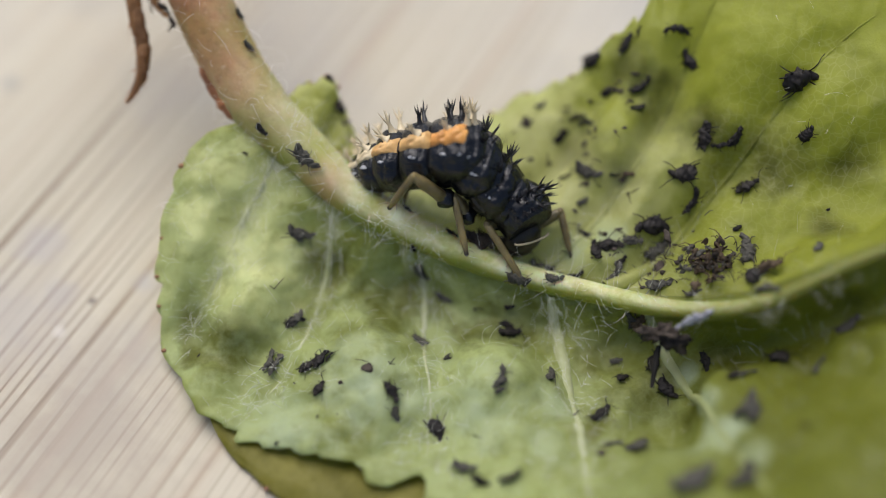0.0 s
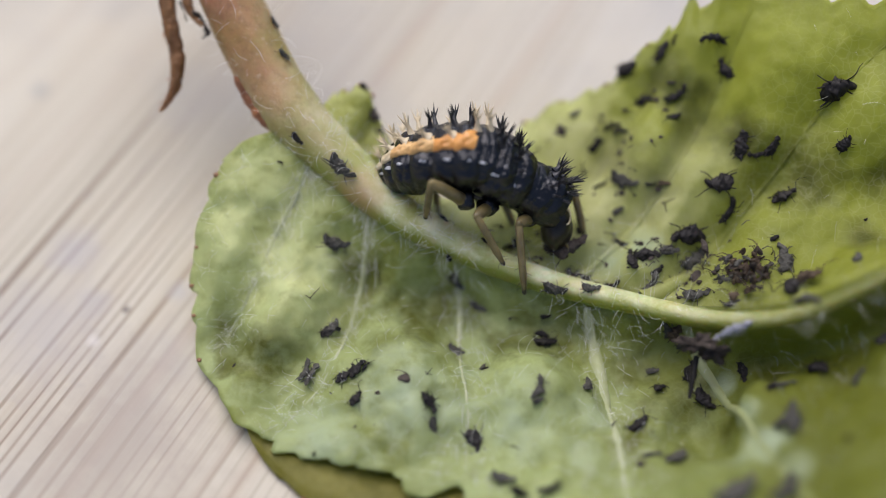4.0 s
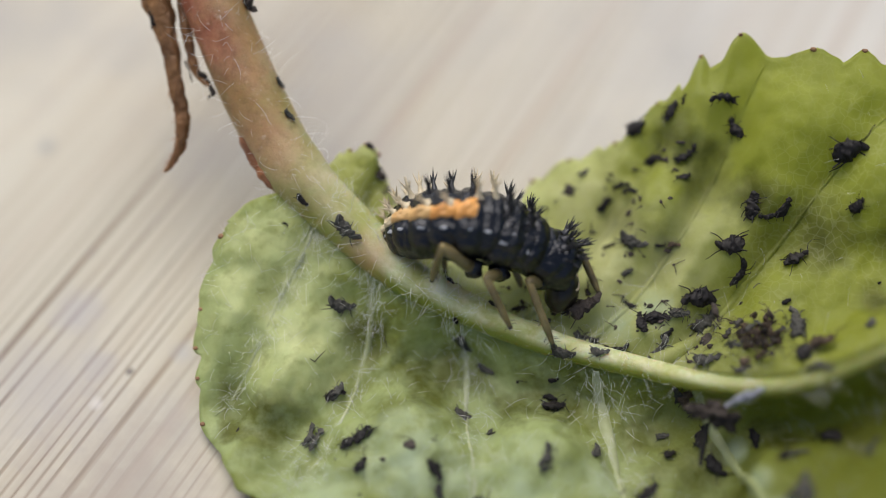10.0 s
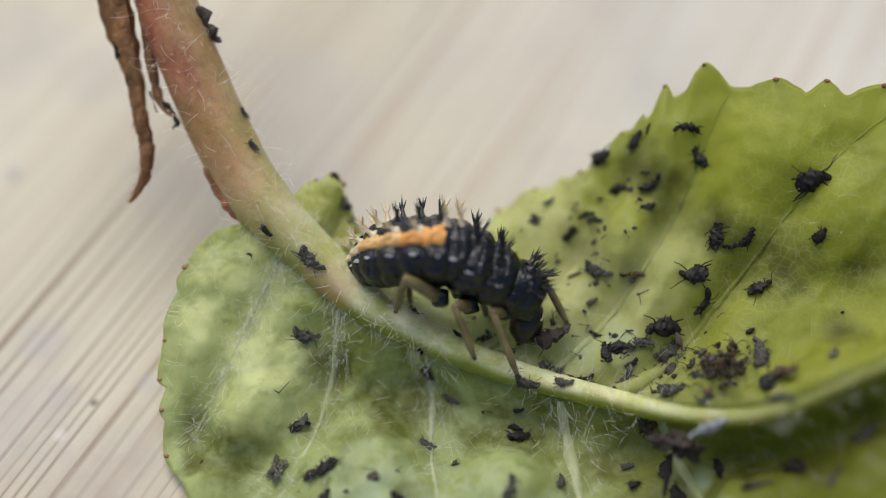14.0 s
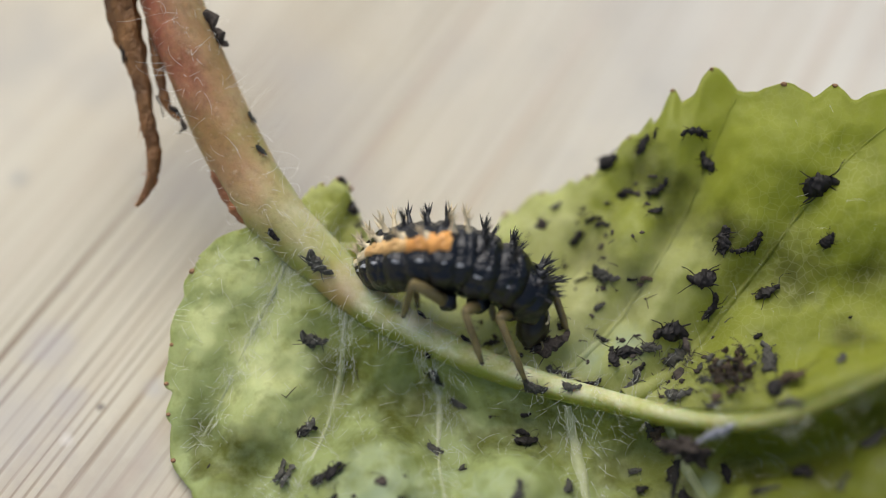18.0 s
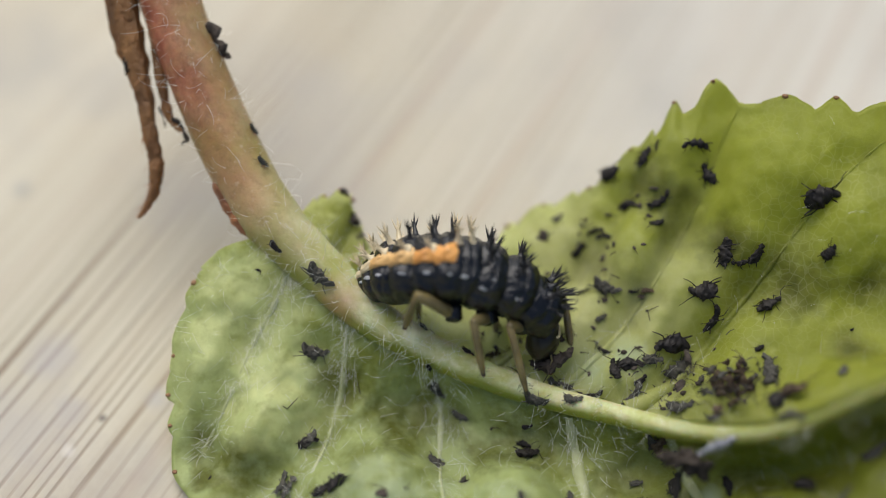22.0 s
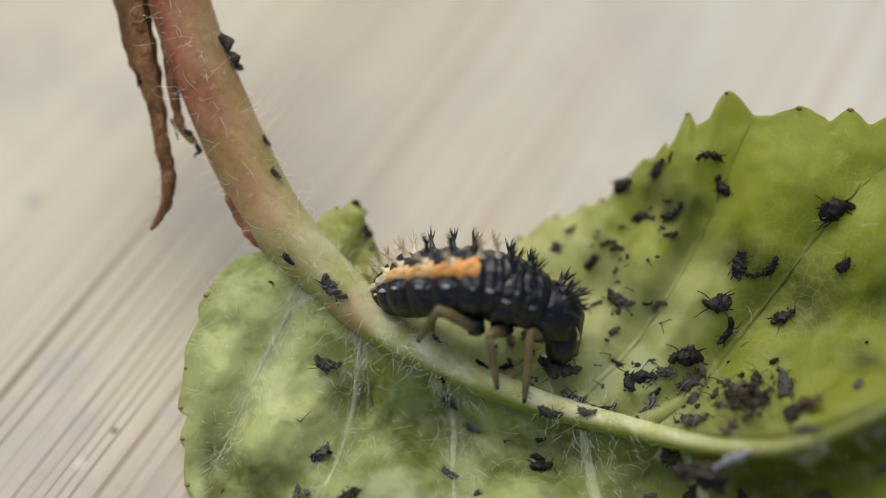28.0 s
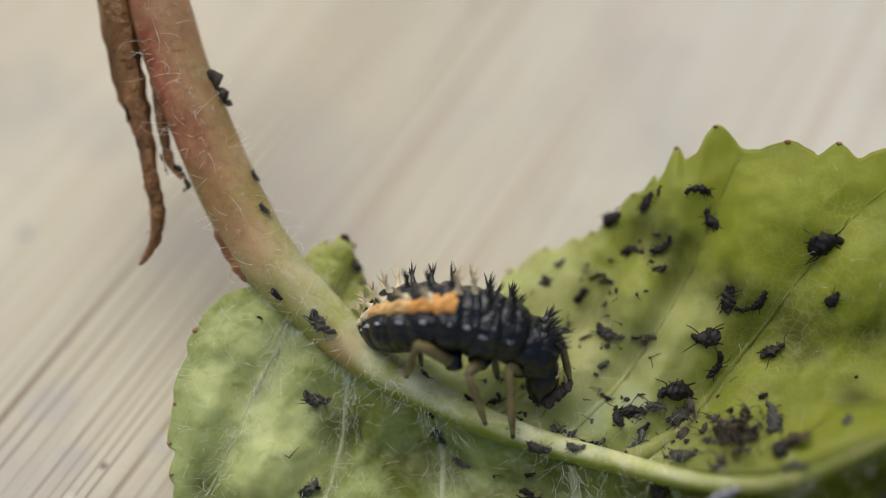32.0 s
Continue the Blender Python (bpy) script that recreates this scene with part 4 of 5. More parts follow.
# ---------------------------------------------------------------- ladybird larva (local: x to the head, z up from the back, y to the far side)
LARVA_POSE = pose(0.00038, -0.00076, 0.00390, -30)
larva = new("larva")
larva.matrix_world = LARVA_POSE
tagged(larva, "black spiny ladybird larva with orange side stripes, feeding on the midrib", "larva")

# how far each ring lies to the far side: the tail reaches over the midrib
ASIDE = [1.9, 1.6, 1.25, 0.85, 0.45, 0.15, 0.0, 0.0, 0.0, 0.0, 0.0]
# name, centre x, centre z, radius, half length
SEGMENTS = [
    ("abdomen_segment", -3.62, 1.80, 0.66, 0.30), ("abdomen_segment", -3.38, 2.02, 0.95, 0.34),
    ("abdomen_segment", -3.05, 2.22, 1.20, 0.38), ("abdomen_segment", -2.56, 2.38, 1.42, 0.46),
    ("abdomen_segment", -1.92, 2.52, 1.50, 0.52), ("abdomen_segment", -1.20, 2.57, 1.53, 0.53),
    ("abdomen_segment", -0.42, 2.56, 1.51, 0.52), ("abdomen_segment", 0.30, 2.46, 1.47, 0.50),
    ("metathorax", 1.05, 2.20, 1.44, 0.60), ("mesothorax", 2.00, 1.78, 1.35, 0.62), ("prothorax", 2.92, 1.08, 1.22, 0.66)]
# how far each ring leans over to the far side
ROLL = [-13, -13, -13, -13, -13, -13, -12, -10, -7, -4, 0]
PITCH = [-24, -20, -15, -10, -4, 2, 7, 11, 14, 22, 36]


def segment_mesh(r, half, seed, lobes=(), fall_off=0.17, rough=1.0):
    """A ring of the body along x: lobes are (angle from the near flank, width, height) swellings that carry the spines."""
    bag = Bag()
    nx, na = 26, 110
    rows = []
    shift = Vector((seed * 5.3, seed * 1.7, 0))
    for i in range(nx + 1):
        s = -1 + 2 * i / nx
        fall = 1 - abs(s) ** 3.2 * fall_off
        row = []
        for k in range(na):
            a = math.tau * k / na
            y, z = math.cos(a), math.sin(a)
            at = (180 - math.degrees(a) + 90) % 360 - 90
            swell = 0.0
            for la, w, high in lobes:
                d = (at - la + 180) % 360 - 180
                swell += high * math.exp(-(d / w) ** 2) * math.exp(-(s / 0.62) ** 4)
            p = Vector((s * half, y * r, z * r)) + shift
            w1 = noise.noise(p * 0.9)
            w2 = noise.noise(Vector((p.x * 3.2, p.y * 1.7, p.z * 1.7)))
            w3 = noise.noise(p * 5.5)
            w4 = noise.noise(p * 11.0)
            crease = -0.018 * max(0.0, math.cos(s * 5.2 + w1 * 3.2 + y)) ** 6
            rr = r * fall * (1 + swell + rough * (0.045 * w1 + 0.026 * w2 + 0.016 * w3 + 0.008 * w4 + crease))
            if z < 0:
                z *= 0.90
            row.append(Vector((s * half * 1.32, y * rr, z * rr)))
        rows.append(row)
    bag.grid(rows, close_v=True, flip=True)
    bag.fan(rows[0], (-half * 1.42, 0, 0), True)
    bag.fan(rows[-1], (half * 1.42, 0, 0))
    return bag


ABDOMEN_LOBES = [(a, 11, 0.065) for a in (74, 106)] + [(a, 15, 0.075) for a in (45, 135)] + [(a, 10, 0.055) for a in (8, 172)] + [(a, 12, 0.05) for a in (-22, 202)]
THORAX_LOBES = [(a, 22, 0.085) for a in (64, 116)] + [(a, 13, 0.06) for a in (28, 152)] + [(a, 12, 0.07) for a in (4, 176)] + [(a, 16, 0.07) for a in (-32, 212)]
SHIELD_LOBES = [(a, 34, 0.07) for a in (56, 124)] + [(a, 14, 0.05) for a in (2, 178)]


def scolus_mesh(name, stalk, prong, r, forks, mat, seed, spread=0.62):
    """A branched spine along +z: a tapered stalk that forks into curved thorns."""
    rng = random.Random(seed)
    bag = Bag()
    bend = Vector((rng.uniform(-0.12, 0.12), rng.uniform(-0.12, 0.12), 0))
    ks = (-0.12, 0.0, 0.2, 0.5, 0.8, 1.0)
    bag.tube([bend * (k * k * stalk) + Vector((0, 0, k * stalk)) for k in ks], [r * q for q in (2.9, 2.3, 1.6, 1.15, 1.0, 0.8)], 8, cap=False)
    top = bend * stalk + Vector((0, 0, stalk))
    for k in range(forks + 1):
        a = math.tau * (k + rng.uniform(-0.2, 0.2)) / forks
        tilt = spread * rng.uniform(0.75, 1.2) if k < forks else rng.uniform(0.0, 0.15)
        way = Vector((math.cos(a) * math.sin(tilt), math.sin(a) * math.sin(tilt), math.cos(tilt)))
        root = top - Vector((0, 0, stalk * rng.uniform(0.06, 0.34) + 0.03))
        far = prong * rng.uniform(0.75, 1.2)
        curve = Vector((0, 0, 1)) * far * 0.14
        bag.tube([root, root + way * far * 0.35 - curve * 0.3, root + way * far * 0.7 + curve * 0.1, root + way * far + curve], [r * 0.85, r * 0.62, r * 0.36, r * 0.08], 6, cap=False)
    me = bag.mesh(name)
    me.materials.append(mat)
    return me


BLACK_SCOLI = [scolus_mesh("spine", 0.50, 0.46, 0.080, 3, SPINE, k) for k in range(4)]
CREAM_SCOLI = [scolus_mesh("spine", 0.58, 0.48, 0.085, 3, CREAM, k + 7) for k in range(3)]
ORANGE_SCOLI = [scolus_mesh("spine", 0.34, 0.40, 0.088, 3, CREAM, k + 17) for k in range(3)]
TUFT = [scolus_mesh("spine", 0.28, 0.52, 0.080, 4, SPINE, k + 27, 0.5) for k in range(4)]
THORN = [scolus_mesh("spine", 0.10, 0.46, 0.055, 1, SPINE, k + 37, 0.25) for k in range(3)]


def on_segment(seg, r, x, angle, me, tilt=0.0, lift=0.97, low=0.80, label=""):
    """Stands a spine on a segment at an angle from the near flank (0) over the back (90) to the far flank (180)."""
    a = radians(180 - angle)
    d = Vector((0.0, math.cos(a), math.sin(a)))
    ob = new(me.name, me)
    ob.parent = seg
    q = Vector((0, 0, 1)).rotation_difference((d + Vector((tilt, 0, 0))).normalized())
    ob.matrix_basis = Matrix.LocRotScale((Vector((x, d.y * r * lift, d.z * r * lift)) * MM), q, None)
    return tagged(ob, label)


def wart_mesh(name, rx, ry, mat):
    bag = Bag()
    bag.ball((0, 0, 0), (rx, ry, 0.05), 8, 14)
    for k, p in enumerate(bag.v):
        bag.v[k] = Vector((p.x, p.y, p.z)) * (1 + 0.9 * noise.noise(p * 9 + Vector((rx * 90, ry * 70, 0))))
    me = bag.mesh(name)
    me.materials.append(mat)
    return me


WARTS = [wart_mesh("white_wart", 0.12, 0.075, WHITE), wart_mesh("white_wart", 0.155, 0.09, WHITE), wart_mesh("white_wart", 0.09, 0.06, WHITE)]


def stripe_mesh(r, half, side, low, top, reach=1.0):
    """A swollen lobe of the side stripe on one segment, drawn up and forwards into the root of its spine."""
    bag = Bag()
    rows = []
    for i in range(21):
        s = -1.05 + i / 20 * (reach + 1.05)
        row = []
        for k in range(17):
            f = k / 16
            rise = smooth((s + 0.9) / 1.5)
            a = radians(low + 3 * s + 2.5 * noise.noise(Vector((s * 2.5, 0, r * 7))) + (top - low) * (0.62 + 0.38 * rise + 0.10 * noise.noise(Vector((s * 3.1, 5, r * 9)))) * f)
            up = math.sin(math.pi * min(f * 0.96 + 0.02, 1)) ** 0.5 * (1 - 0.62 * abs(s + 0.05) ** 2.6)
            if reach < 1:
                up *= min(1.0, max(reach - s, 0.0) / 0.5) ** 0.5
            bumps = 1 + 0.35 * noise.noise(Vector((s * 2.2, f * 4, r * 9))) + 0.22 * noise.noise(Vector((s * 6, f * 9, r * 5)))
            rr = r * (0.925 + 0.195 * up * bumps)
            row.append(Vector((s * half * 1.22, -side * math.cos(a) * rr, math.sin(a) * rr)))
        rows.append(row)
    bag.grid(rows, flip=side < 0)
    return bag


segs = []
for n, (name, x, z, r, half) in enumerate(SEGMENTS):
    thorax = n >= 8
    seg = part(name, segment_mesh(r, half, n, ABDOMEN_LOBES if not thorax else SHIELD_LOBES if n == 10 else THORAX_LOBES, 0.10 if n == 10 else 0.16 if thorax else 0.13, 1.9 if thorax else 1.15), SHELL, larva)
    seg.matrix_basis = pose(x * MM, 0, z * MM, 0, PITCH[n], 0)
    segs.append(seg)
    if not thorax:
        if 1 <= n <= 6:
            low, top = {1: (25, 56), 2: (24, 56), 3: (24, 57), 4: (24, 58), 5: (25, 61), 6: (26, 73)}[n]
            for side in (1, -1):
                part("orange_stripe", stripe_mesh(r, half, side, low, top, 0.72 if n == 6 else 1.0), ORANGE if n >= 5 else AMBER if n >= 3 else CREAM, seg, "orange lobe of the side stripe" if n >= 5 else "cream-orange lobe of the side stripe")
        pale = n in (0, 1, 2, 3, 7)
        soft = CREAM_SCOLI[n % 3]
        for k, a in enumerate((74, 108)):
            on_segment(seg, r, 0.05, a, soft if pale else BLACK_SCOLI[(n + k) % 4], -0.15, 1.02)
        for a in (50, 130):
            if n == 6:
                on_segment(seg, r, 0.22, 66 if a < 90 else 114, CREAM_SCOLI[1], -0.05, 1.02)
            elif 2 <= n < 6:
                on_segment(seg, r, 0.0, a, ORANGE_SCOLI[n % 3], -0.5 if n > 3 else -0.8, 1.06)
        for a in (10, 170):
            on_segment(seg, r, -0.1, a, WARTS[(n + 1) % 2], 0.0, 1.03)
    else:
        for a, dx in ((56, -0.05), (78, -0.12), (102, -0.12), (124, -0.05)):
            on_segment(seg, r, dx, a, TUFT[(n + a) % 4], 0.25 if n == 10 else -0.05, 1.04)
        for a, dx in ((34, 0.1), (46, -0.25), (66, 0.28), (90, 0.2), (114, 0.25), (146, 0.1)):
            on_segment(seg, r, dx, a, THORN[(n + a) % 3], 0.3, 1.02)
        if n == 10:
            for a, dx in ((34, 0.42), (52, 0.50), (70, 0.52), (88, 0.54), (106, 0.52), (126, 0.50)):
                on_segment(seg, r * 0.93, dx, a, THORN[(n + a) % 3] if a % 4 else TUFT[(n + a) % 4], 0.8, 0.99)
        else:
            for a, dx in ((4, -0.12), (20, 0.25)) if n == 8 else ((8, -0.05),):
                on_segment(seg, r, dx, a, WARTS[1 if a in (8, 4) else 2], 0.0, 1.02)

# soft folds between the thoracic rings
folds = []
for k in (8, 9, 10):
    fold = part("neck_fold", segment_mesh((SEGMENTS[k][3] + SEGMENTS[k - 1][3]) * 0.46, 0.48, 30 + k, (), 0.1, 1.4), SHELL, larva)
    folds.append((k, fold))

# head: hangs below the prothorax, jaws at its tip; its origin is the neck
bag = Bag()
bag.ball((0.05, 0, -0.75), (0.70, 0.85, 1.0), 14, 20, 0.12)
head = part("head", bag, HEADM, larva)
band = Bag()
band.tube([(0.40 + 0.16 * math.cos(a), 0.92 * math.sin(a), -0.10) for a in [math.pi * (k / 10 - 0.5) for k in range(11)]], [0.05] * 11, 6)
part("pale_band", band, CREAM, head, "pale band behind the head")
for y in (-0.22, 0.22):
    w = Bag()
    w.tube([(0.05, y * 1.6, -1.5), (0.0, y * 1.4, -1.75), (-0.05, y * 0.4, -1.92)], [0.13, 0.10, 0.03], 7)
    part("jaw", w, DARKLEG, head)
    w = Bag()
    w.tube([(0.45, y * 2, -1.1), (0.62, y * 2.6, -1.4), (0.60, y * 2.8, -1.62)], [0.06, 0.045, 0.02], 6)
    part("palp", w, LEGM, head)


def bone(name, length, r0, r1, r2, mat, parent, label=""):
    """A limb piece along +x."""
    bag = Bag()
    bag.tube([(-0.06, 0, 0), (0.02, 0, 0), (length * 0.3, 0, 0.02), (length * 0.75, 0, 0.01), (length * 0.97, 0, 0), (length + 0.05, 0, 0)],
             [r0 * 0.5, r0, r1, r1 * 0.95, r2, r2 * 0.4], 10)
    return part(name, bag, mat, parent, label)


# near and far legs: hip on its segment, foot, lengths of thigh and shin, way of the knee
LEGS = [
    (8, (-1.05, -0.85, -1.45), (-2.05, -0.95, 0.40), 1.9, 2.1, (0.45, -0.35, 1.0)),
    (9, (-0.62, -0.8, -1.25), (1.22, -1.8, -1.36), 1.1, 2.55, (-0.6, -0.9, 0.3)),
    (10, (-0.18, -0.7, -0.82), (3.05, -1.8, -2.25), 0.95, 3.1, (-0.6, -0.9, 0.3)),
    (8, (-1.30, 0.85, -1.40), (-1.5, 1.5, -0.45), 2.0, 2.05, (-0.3, 0.6, 1.0)),
    (9, (-0.9, 0.7, -1.15), (1.9, 1.2, -1.2), 1.1, 2.4, (0.5, 0.9, 0.3)),
    (10, (0.7, 0.75, -0.60), (4.9, 1.0, -1.5), 1.25, 1.85, (0.8, 0.3, 1.0))]
legs = []
for k, (s, hip, foot, a, b, knee) in enumerate(LEGS):
    thigh = bone("leg", a, 0.30, 0.265, 0.17, LEGM, larva, "olive-brown thigh")
    w = Bag()
    w.ball((-0.10, 0, 0.08), (0.40, 0.42, 0.46), 10, 14, 0.35)
    part("hip", w, SHELL, thigh, "black hip lobe")
    shin = bone("shin", b, 0.165, 0.17, 0.095, LEGM, larva, "olive-brown shin")
    w = Bag()
    w.tube([(b * 0.9, 0, 0), (b * 1.0, 0, 0), (b * 1.03, 0, -0.03)], [0.10, 0.105, 0.025], 8)
    part("claw", w, DARKLEG, shin, "dark claw")
    w = Bag()
    w.ball((a * 0.985, 0, 0.0), (0.165, 0.175, 0.175), 8, 10, 0.2)
    part("knee", w, LEGM, thigh, "olive knee joint")
    w = Bag()
    fuzz = random.Random(50 + k)
    for _ in range(16):
        x, h = fuzz.uniform(0.1, 0.95) * b, fuzz.uniform(0, math.tau)
        d = Vector((0.4, math.cos(h), math.sin(h)))
        root = Vector((x, math.cos(h) * 0.155, math.sin(h) * 0.155))
        w.tube([root, root + d * 0.10, root + d * 0.2 + Vector((0.05, 0, 0))], [0.014, 0.011, 0.005], 3, cap=False)
    part("bristles", w, DARKLEG, shin, "short dark bristles")
    legs.append((thigh, shin, s, Vector(hip), Vector(foot), a, b, Vector(knee)))


# ---------------------------------------------------------------- aphids
def aphid_parts(seed, mat, fat=1.0, long=1.0, rough=0.4):
    """One aphid about 2 mm long, belly on z = 0, head to +x: a pear-shaped body, bent and shrivelled when dead."""
    rng = random.Random(seed)
    ob = new("aphid")
    shift = Vector((rng.uniform(0, 50), rng.uniform(0, 50), rng.uniform(0, 50)))
    bow, twist = rng.uniform(-0.5, 0.5) * rough, rng.uniform(-0.5, 0.5) * rough
    flat = 1 - 0.35 * rough
    def bent(p):
        d = 1 + rough * (0.55 * noise.noise(p * 2.2 + shift) + 0.75 * noise.noise(p * 5.0 + shift) + 0.55 * noise.noise(p * 11 + shift))
        q = Vector((p.x + 0.12 * rough * noise.noise(p * 4 + shift * 2), p.y * d, 0.04 + (p.z * d + 0.26) * flat))
        return Vector((q.x, q.y + bow * q.x * q.x + twist * q.x * 0.3, max(q.z, 0.0)))
    def lump(x0, x1, wide, high, peak, n=14):
        b = Bag()
        rows = []
        for i in range(n + 1):
            f = 0.02 + 0.96 * i / n
            w = math.sin(math.pi * f ** peak) ** 0.62
            rows.append([bent(Vector((x0 + (x1 - x0) * f, math.cos(math.tau * k / 24) * wide * w, math.sin(math.tau * k / 24) * high * w))) for k in range(24)])
        b.grid(rows, close_v=True, flip=True)
        b.fan(rows[0], sum(rows[0], Vector()) / 24, True)
        b.fan(rows[-1], sum(rows[-1], Vector()) / 24)
        return b
    body = lump(-0.80 * long, 0.62 * long, 0.38 * fat, 0.31 * fat, 0.85, 24)
    for _ in range(round(rough * 7)):
        # folded, broken legs and scraps of skin stuck to the body
        x, y = rng.uniform(-0.7, 0.6) * long, rng.uniform(-0.35, 0.35) * fat
        p = bent(Vector((x, y, rng.uniform(-0.1, 0.25))))
        w = Vector((rng.gauss(0, 1), rng.gauss(0, 1), rng.gauss(0, 0.35))).normalized() * rng.uniform(0.15, 0.42)
        k = rng.uniform(0.03, 0.075)
        body.tube([p - w * 0.4, p + Vector((0, 0, 0.05)), p + w * 0.6, p + w + Vector((0.05, 0.05, -0.05))], [k * 0.6, k, k * 0.8, k * 0.3], 6, squash=0.6)
    part("body", body, mat, ob)
    part("head", lump(0.40 * long, 0.86 * long, 0.21, 0.17, 0.9, 10), mat, ob)
    for side in (-1, 1):
        for x, way in ((0.42, 0.5), (0.2, -0.15), (-0.05, -0.7)):
            if rng.random() < rough * 0.6:
                continue
            out = rng.uniform(0.1, 0.6) * (1.1 - 0.6 * rough)
            b = Bag()
            root = bent(Vector((x, side * 0.2 * fat, 0.0)))
            reach = Vector((way * 0.9 + rng.uniform(-0.35, 0.35), side * (0.28 + 0.8 * out), 0))
            b.tube([root, root + reach * 0.3 + Vector((0, 0, rng.uniform(0.08, 0.26))), root + reach * 0.55 + Vector((0, 0, rng.uniform(0.0, 0.2))),
                    Vector((root.x + reach.x * 0.85, root.y + reach.y * 0.82, 0.12)), Vector((root.x + reach.x * 1.1, root.y + reach.y, 0.01))], [0.034, 0.030, 0.026, 0.020, 0.013], 5)
            part("leg", b, mat, ob)
        if rng.random() > 0.45 + rough * 0.5:
            b = Bag()
            tip = bent(Vector((0.8 * long, side * 0.1, 0.1)))
            b.tube([tip, tip + Vector((0.2, side * 0.22, 0.18)), tip + Vector((0.5, side * (0.25 + 0.2 * rng.random()), 0.14)), tip + Vector((0.9, side * (0.15 + 0.6 * rng.random()), 0.0))], [0.03, 0.025, 0.02, 0.012], 4)
            part("antenna", b, mat, ob)
        b = Bag()
        root = bent(Vector((-0.5 * long, side * 0.24 * fat, 0.12)))
        b.tube([root, root + Vector((-0.34, side * 0.10, 0.14))], [0.05, 0.03], 5)
        part("cornicle", b, mat, ob)
    return ob


KINDS = {
    "live": ([aphid_parts(k, APHID, 0.9, 1.0, 0.65) for k in (1, 31, 32)], "black aphid with spread legs on the leaf"),
    "round": ([aphid_parts(k, APHID, 1.15, 0.95, 0.6) for k in (2, 34)], "plump black aphid on the leaf"),
    "husk": ([aphid_parts(k, HUSK, 0.85, 1.05, 0.9) for k in (3, 35, 36, 37)], "grey shrivelled aphid husk on the leaf"),
    "pale": ([aphid_parts(k, HUSK, 0.62, 1.15, 1.0) for k in (13, 38, 39)], "thin grey aphid husk on the leaf"),
    "thin": ([aphid_parts(k, APHID, 0.62, 1.1, 0.9) for k in (5, 40, 41, 42)], "thin black dead aphid on the leaf"),
    "bent": ([aphid_parts(k, APHID, 0.8, 1.0, 1.0) for k in (8, 43, 44, 45)], "crumpled black dead aphid on the leaf"),
    "brown": ([aphid_parts(6, BROWN, 0.95, 1.0, 0.8)], "brown dead aphid in a clump of remains"),
    "dry": ([aphid_parts(16, BROWN, 0.7, 1.0, 1.0)], "dry brown aphid husk in a clump of remains")}
USED = collections.Counter()


def aphid(kind, x, y, z, n, turn, size, roll=0):
    """An aphid standing at a place (mm) on a surface with the normal n, head turned about it."""
    protos, label = KINDS[kind]
    n = Vector(n).normalized()
    side = Vector((1, 0, 0))
    side = (side - n * side.dot(n)).normalized()
    m = Matrix((side, n.cross(side), n)).transposed().to_4x4()
    m = Matrix.Translation(Vector((x, y, z)) * MM) @ m @ pose(0, 0, 0, roll, 0, turn) @ Matrix.Scale(size, 4)
    proto = protos[USED[kind] % len(protos)]
    if USED[kind] >= len(protos):
        ob = copy_thing(proto, m)
    else:
        ob = proto
        ob.matrix_basis = m
    USED[kind] += 1
    tagged(ob, label, "aphid", "aphids on the leaf")
    return ob


aphid("round", 15.77, 3.60, 7.38, (-0.08, -0.86, 0.50), 18, 1.00)
aphid("thin", 10.86, 6.37, 7.45, (0.24, -0.68, 0.70), 169, 0.72)
aphid("live", 11.47, 5.42, 6.36, (-0.19, -0.53, 0.83), 118, 0.65)
aphid("round", 16.10, 1.34, 6.33, (-0.56, -0.68, 0.48), 50, 0.55)
aphid("live", 13.80, -0.05, 4.28, (-0.45, 0.14, 0.88), 17, 0.72)
aphid("round", 11.03, 0.58, 4.41, (-0.16, -0.35, 0.92), 177, 0.82)
aphid("bent", 13.24, 1.85, 5.53, (0.16, -0.83, 0.54), 69, 0.60)
aphid("thin", 12.59, 1.59, 5.23, (0.04, -0.79, 0.61), 179, 0.50)
aphid("bent", 12.03, 2.01, 5.31, (-0.60, -0.40, 0.69), 78, 0.80)
aphid("thin", 11.46, -0.26, 3.57, (0.23, -0.75, 0.62), 60, 0.70)
aphid("live", 9.64, -1.11, 3.02, (0.23, -0.43, 0.87), -178, 1.00)
aphid("round", 16.95, -1.34, 4.54, (0.02, -0.42, 0.91), 19, 0.22)
aphid("bent", 7.82, -1.98, 2.84, (-0.09, -0.23, 0.97), 8, 0.70)
aphid("husk", 8.78, -1.88, 2.91, (0.20, -0.13, 0.97), 4, 0.60)
aphid("bent", 7.18, -2.36, 2.89, (-0.20, -0.03, 0.98), 112, 0.60)
aphid("thin", 6.87, -1.09, 2.29, (-0.08, -0.05, 1.00), 144, 0.40)
aphid("bent", 8.27, -2.65, 2.57, (0.24, -0.70, 0.68), 48, 0.70)
aphid("pale", 7.98, -3.27, 2.22, (-0.03, -0.46, 0.89), 59, 0.75)
aphid("husk", 9.96, -1.95, 2.21, (0.13, -0.36, 0.92), 38, 0.80)
aphid("husk", 9.74, -4.13, 2.83, (-0.34, 0.08, 0.94), -12, 0.70)
aphid("husk", 13.44, -2.97, 3.86, (-0.06, 0.00, 1.00), 81, 0.85)
aphid("round", 13.44, -4.51, 4.35, (-0.27, 0.08, 0.96), 24, 0.65)
aphid("brown", 14.06, -4.37, 4.71, (-0.49, 0.61, 0.62), -20, 0.75)
aphid("husk", 10.96, -5.09, 3.81, (-0.28, 0.57, 0.77), 11, 0.80)
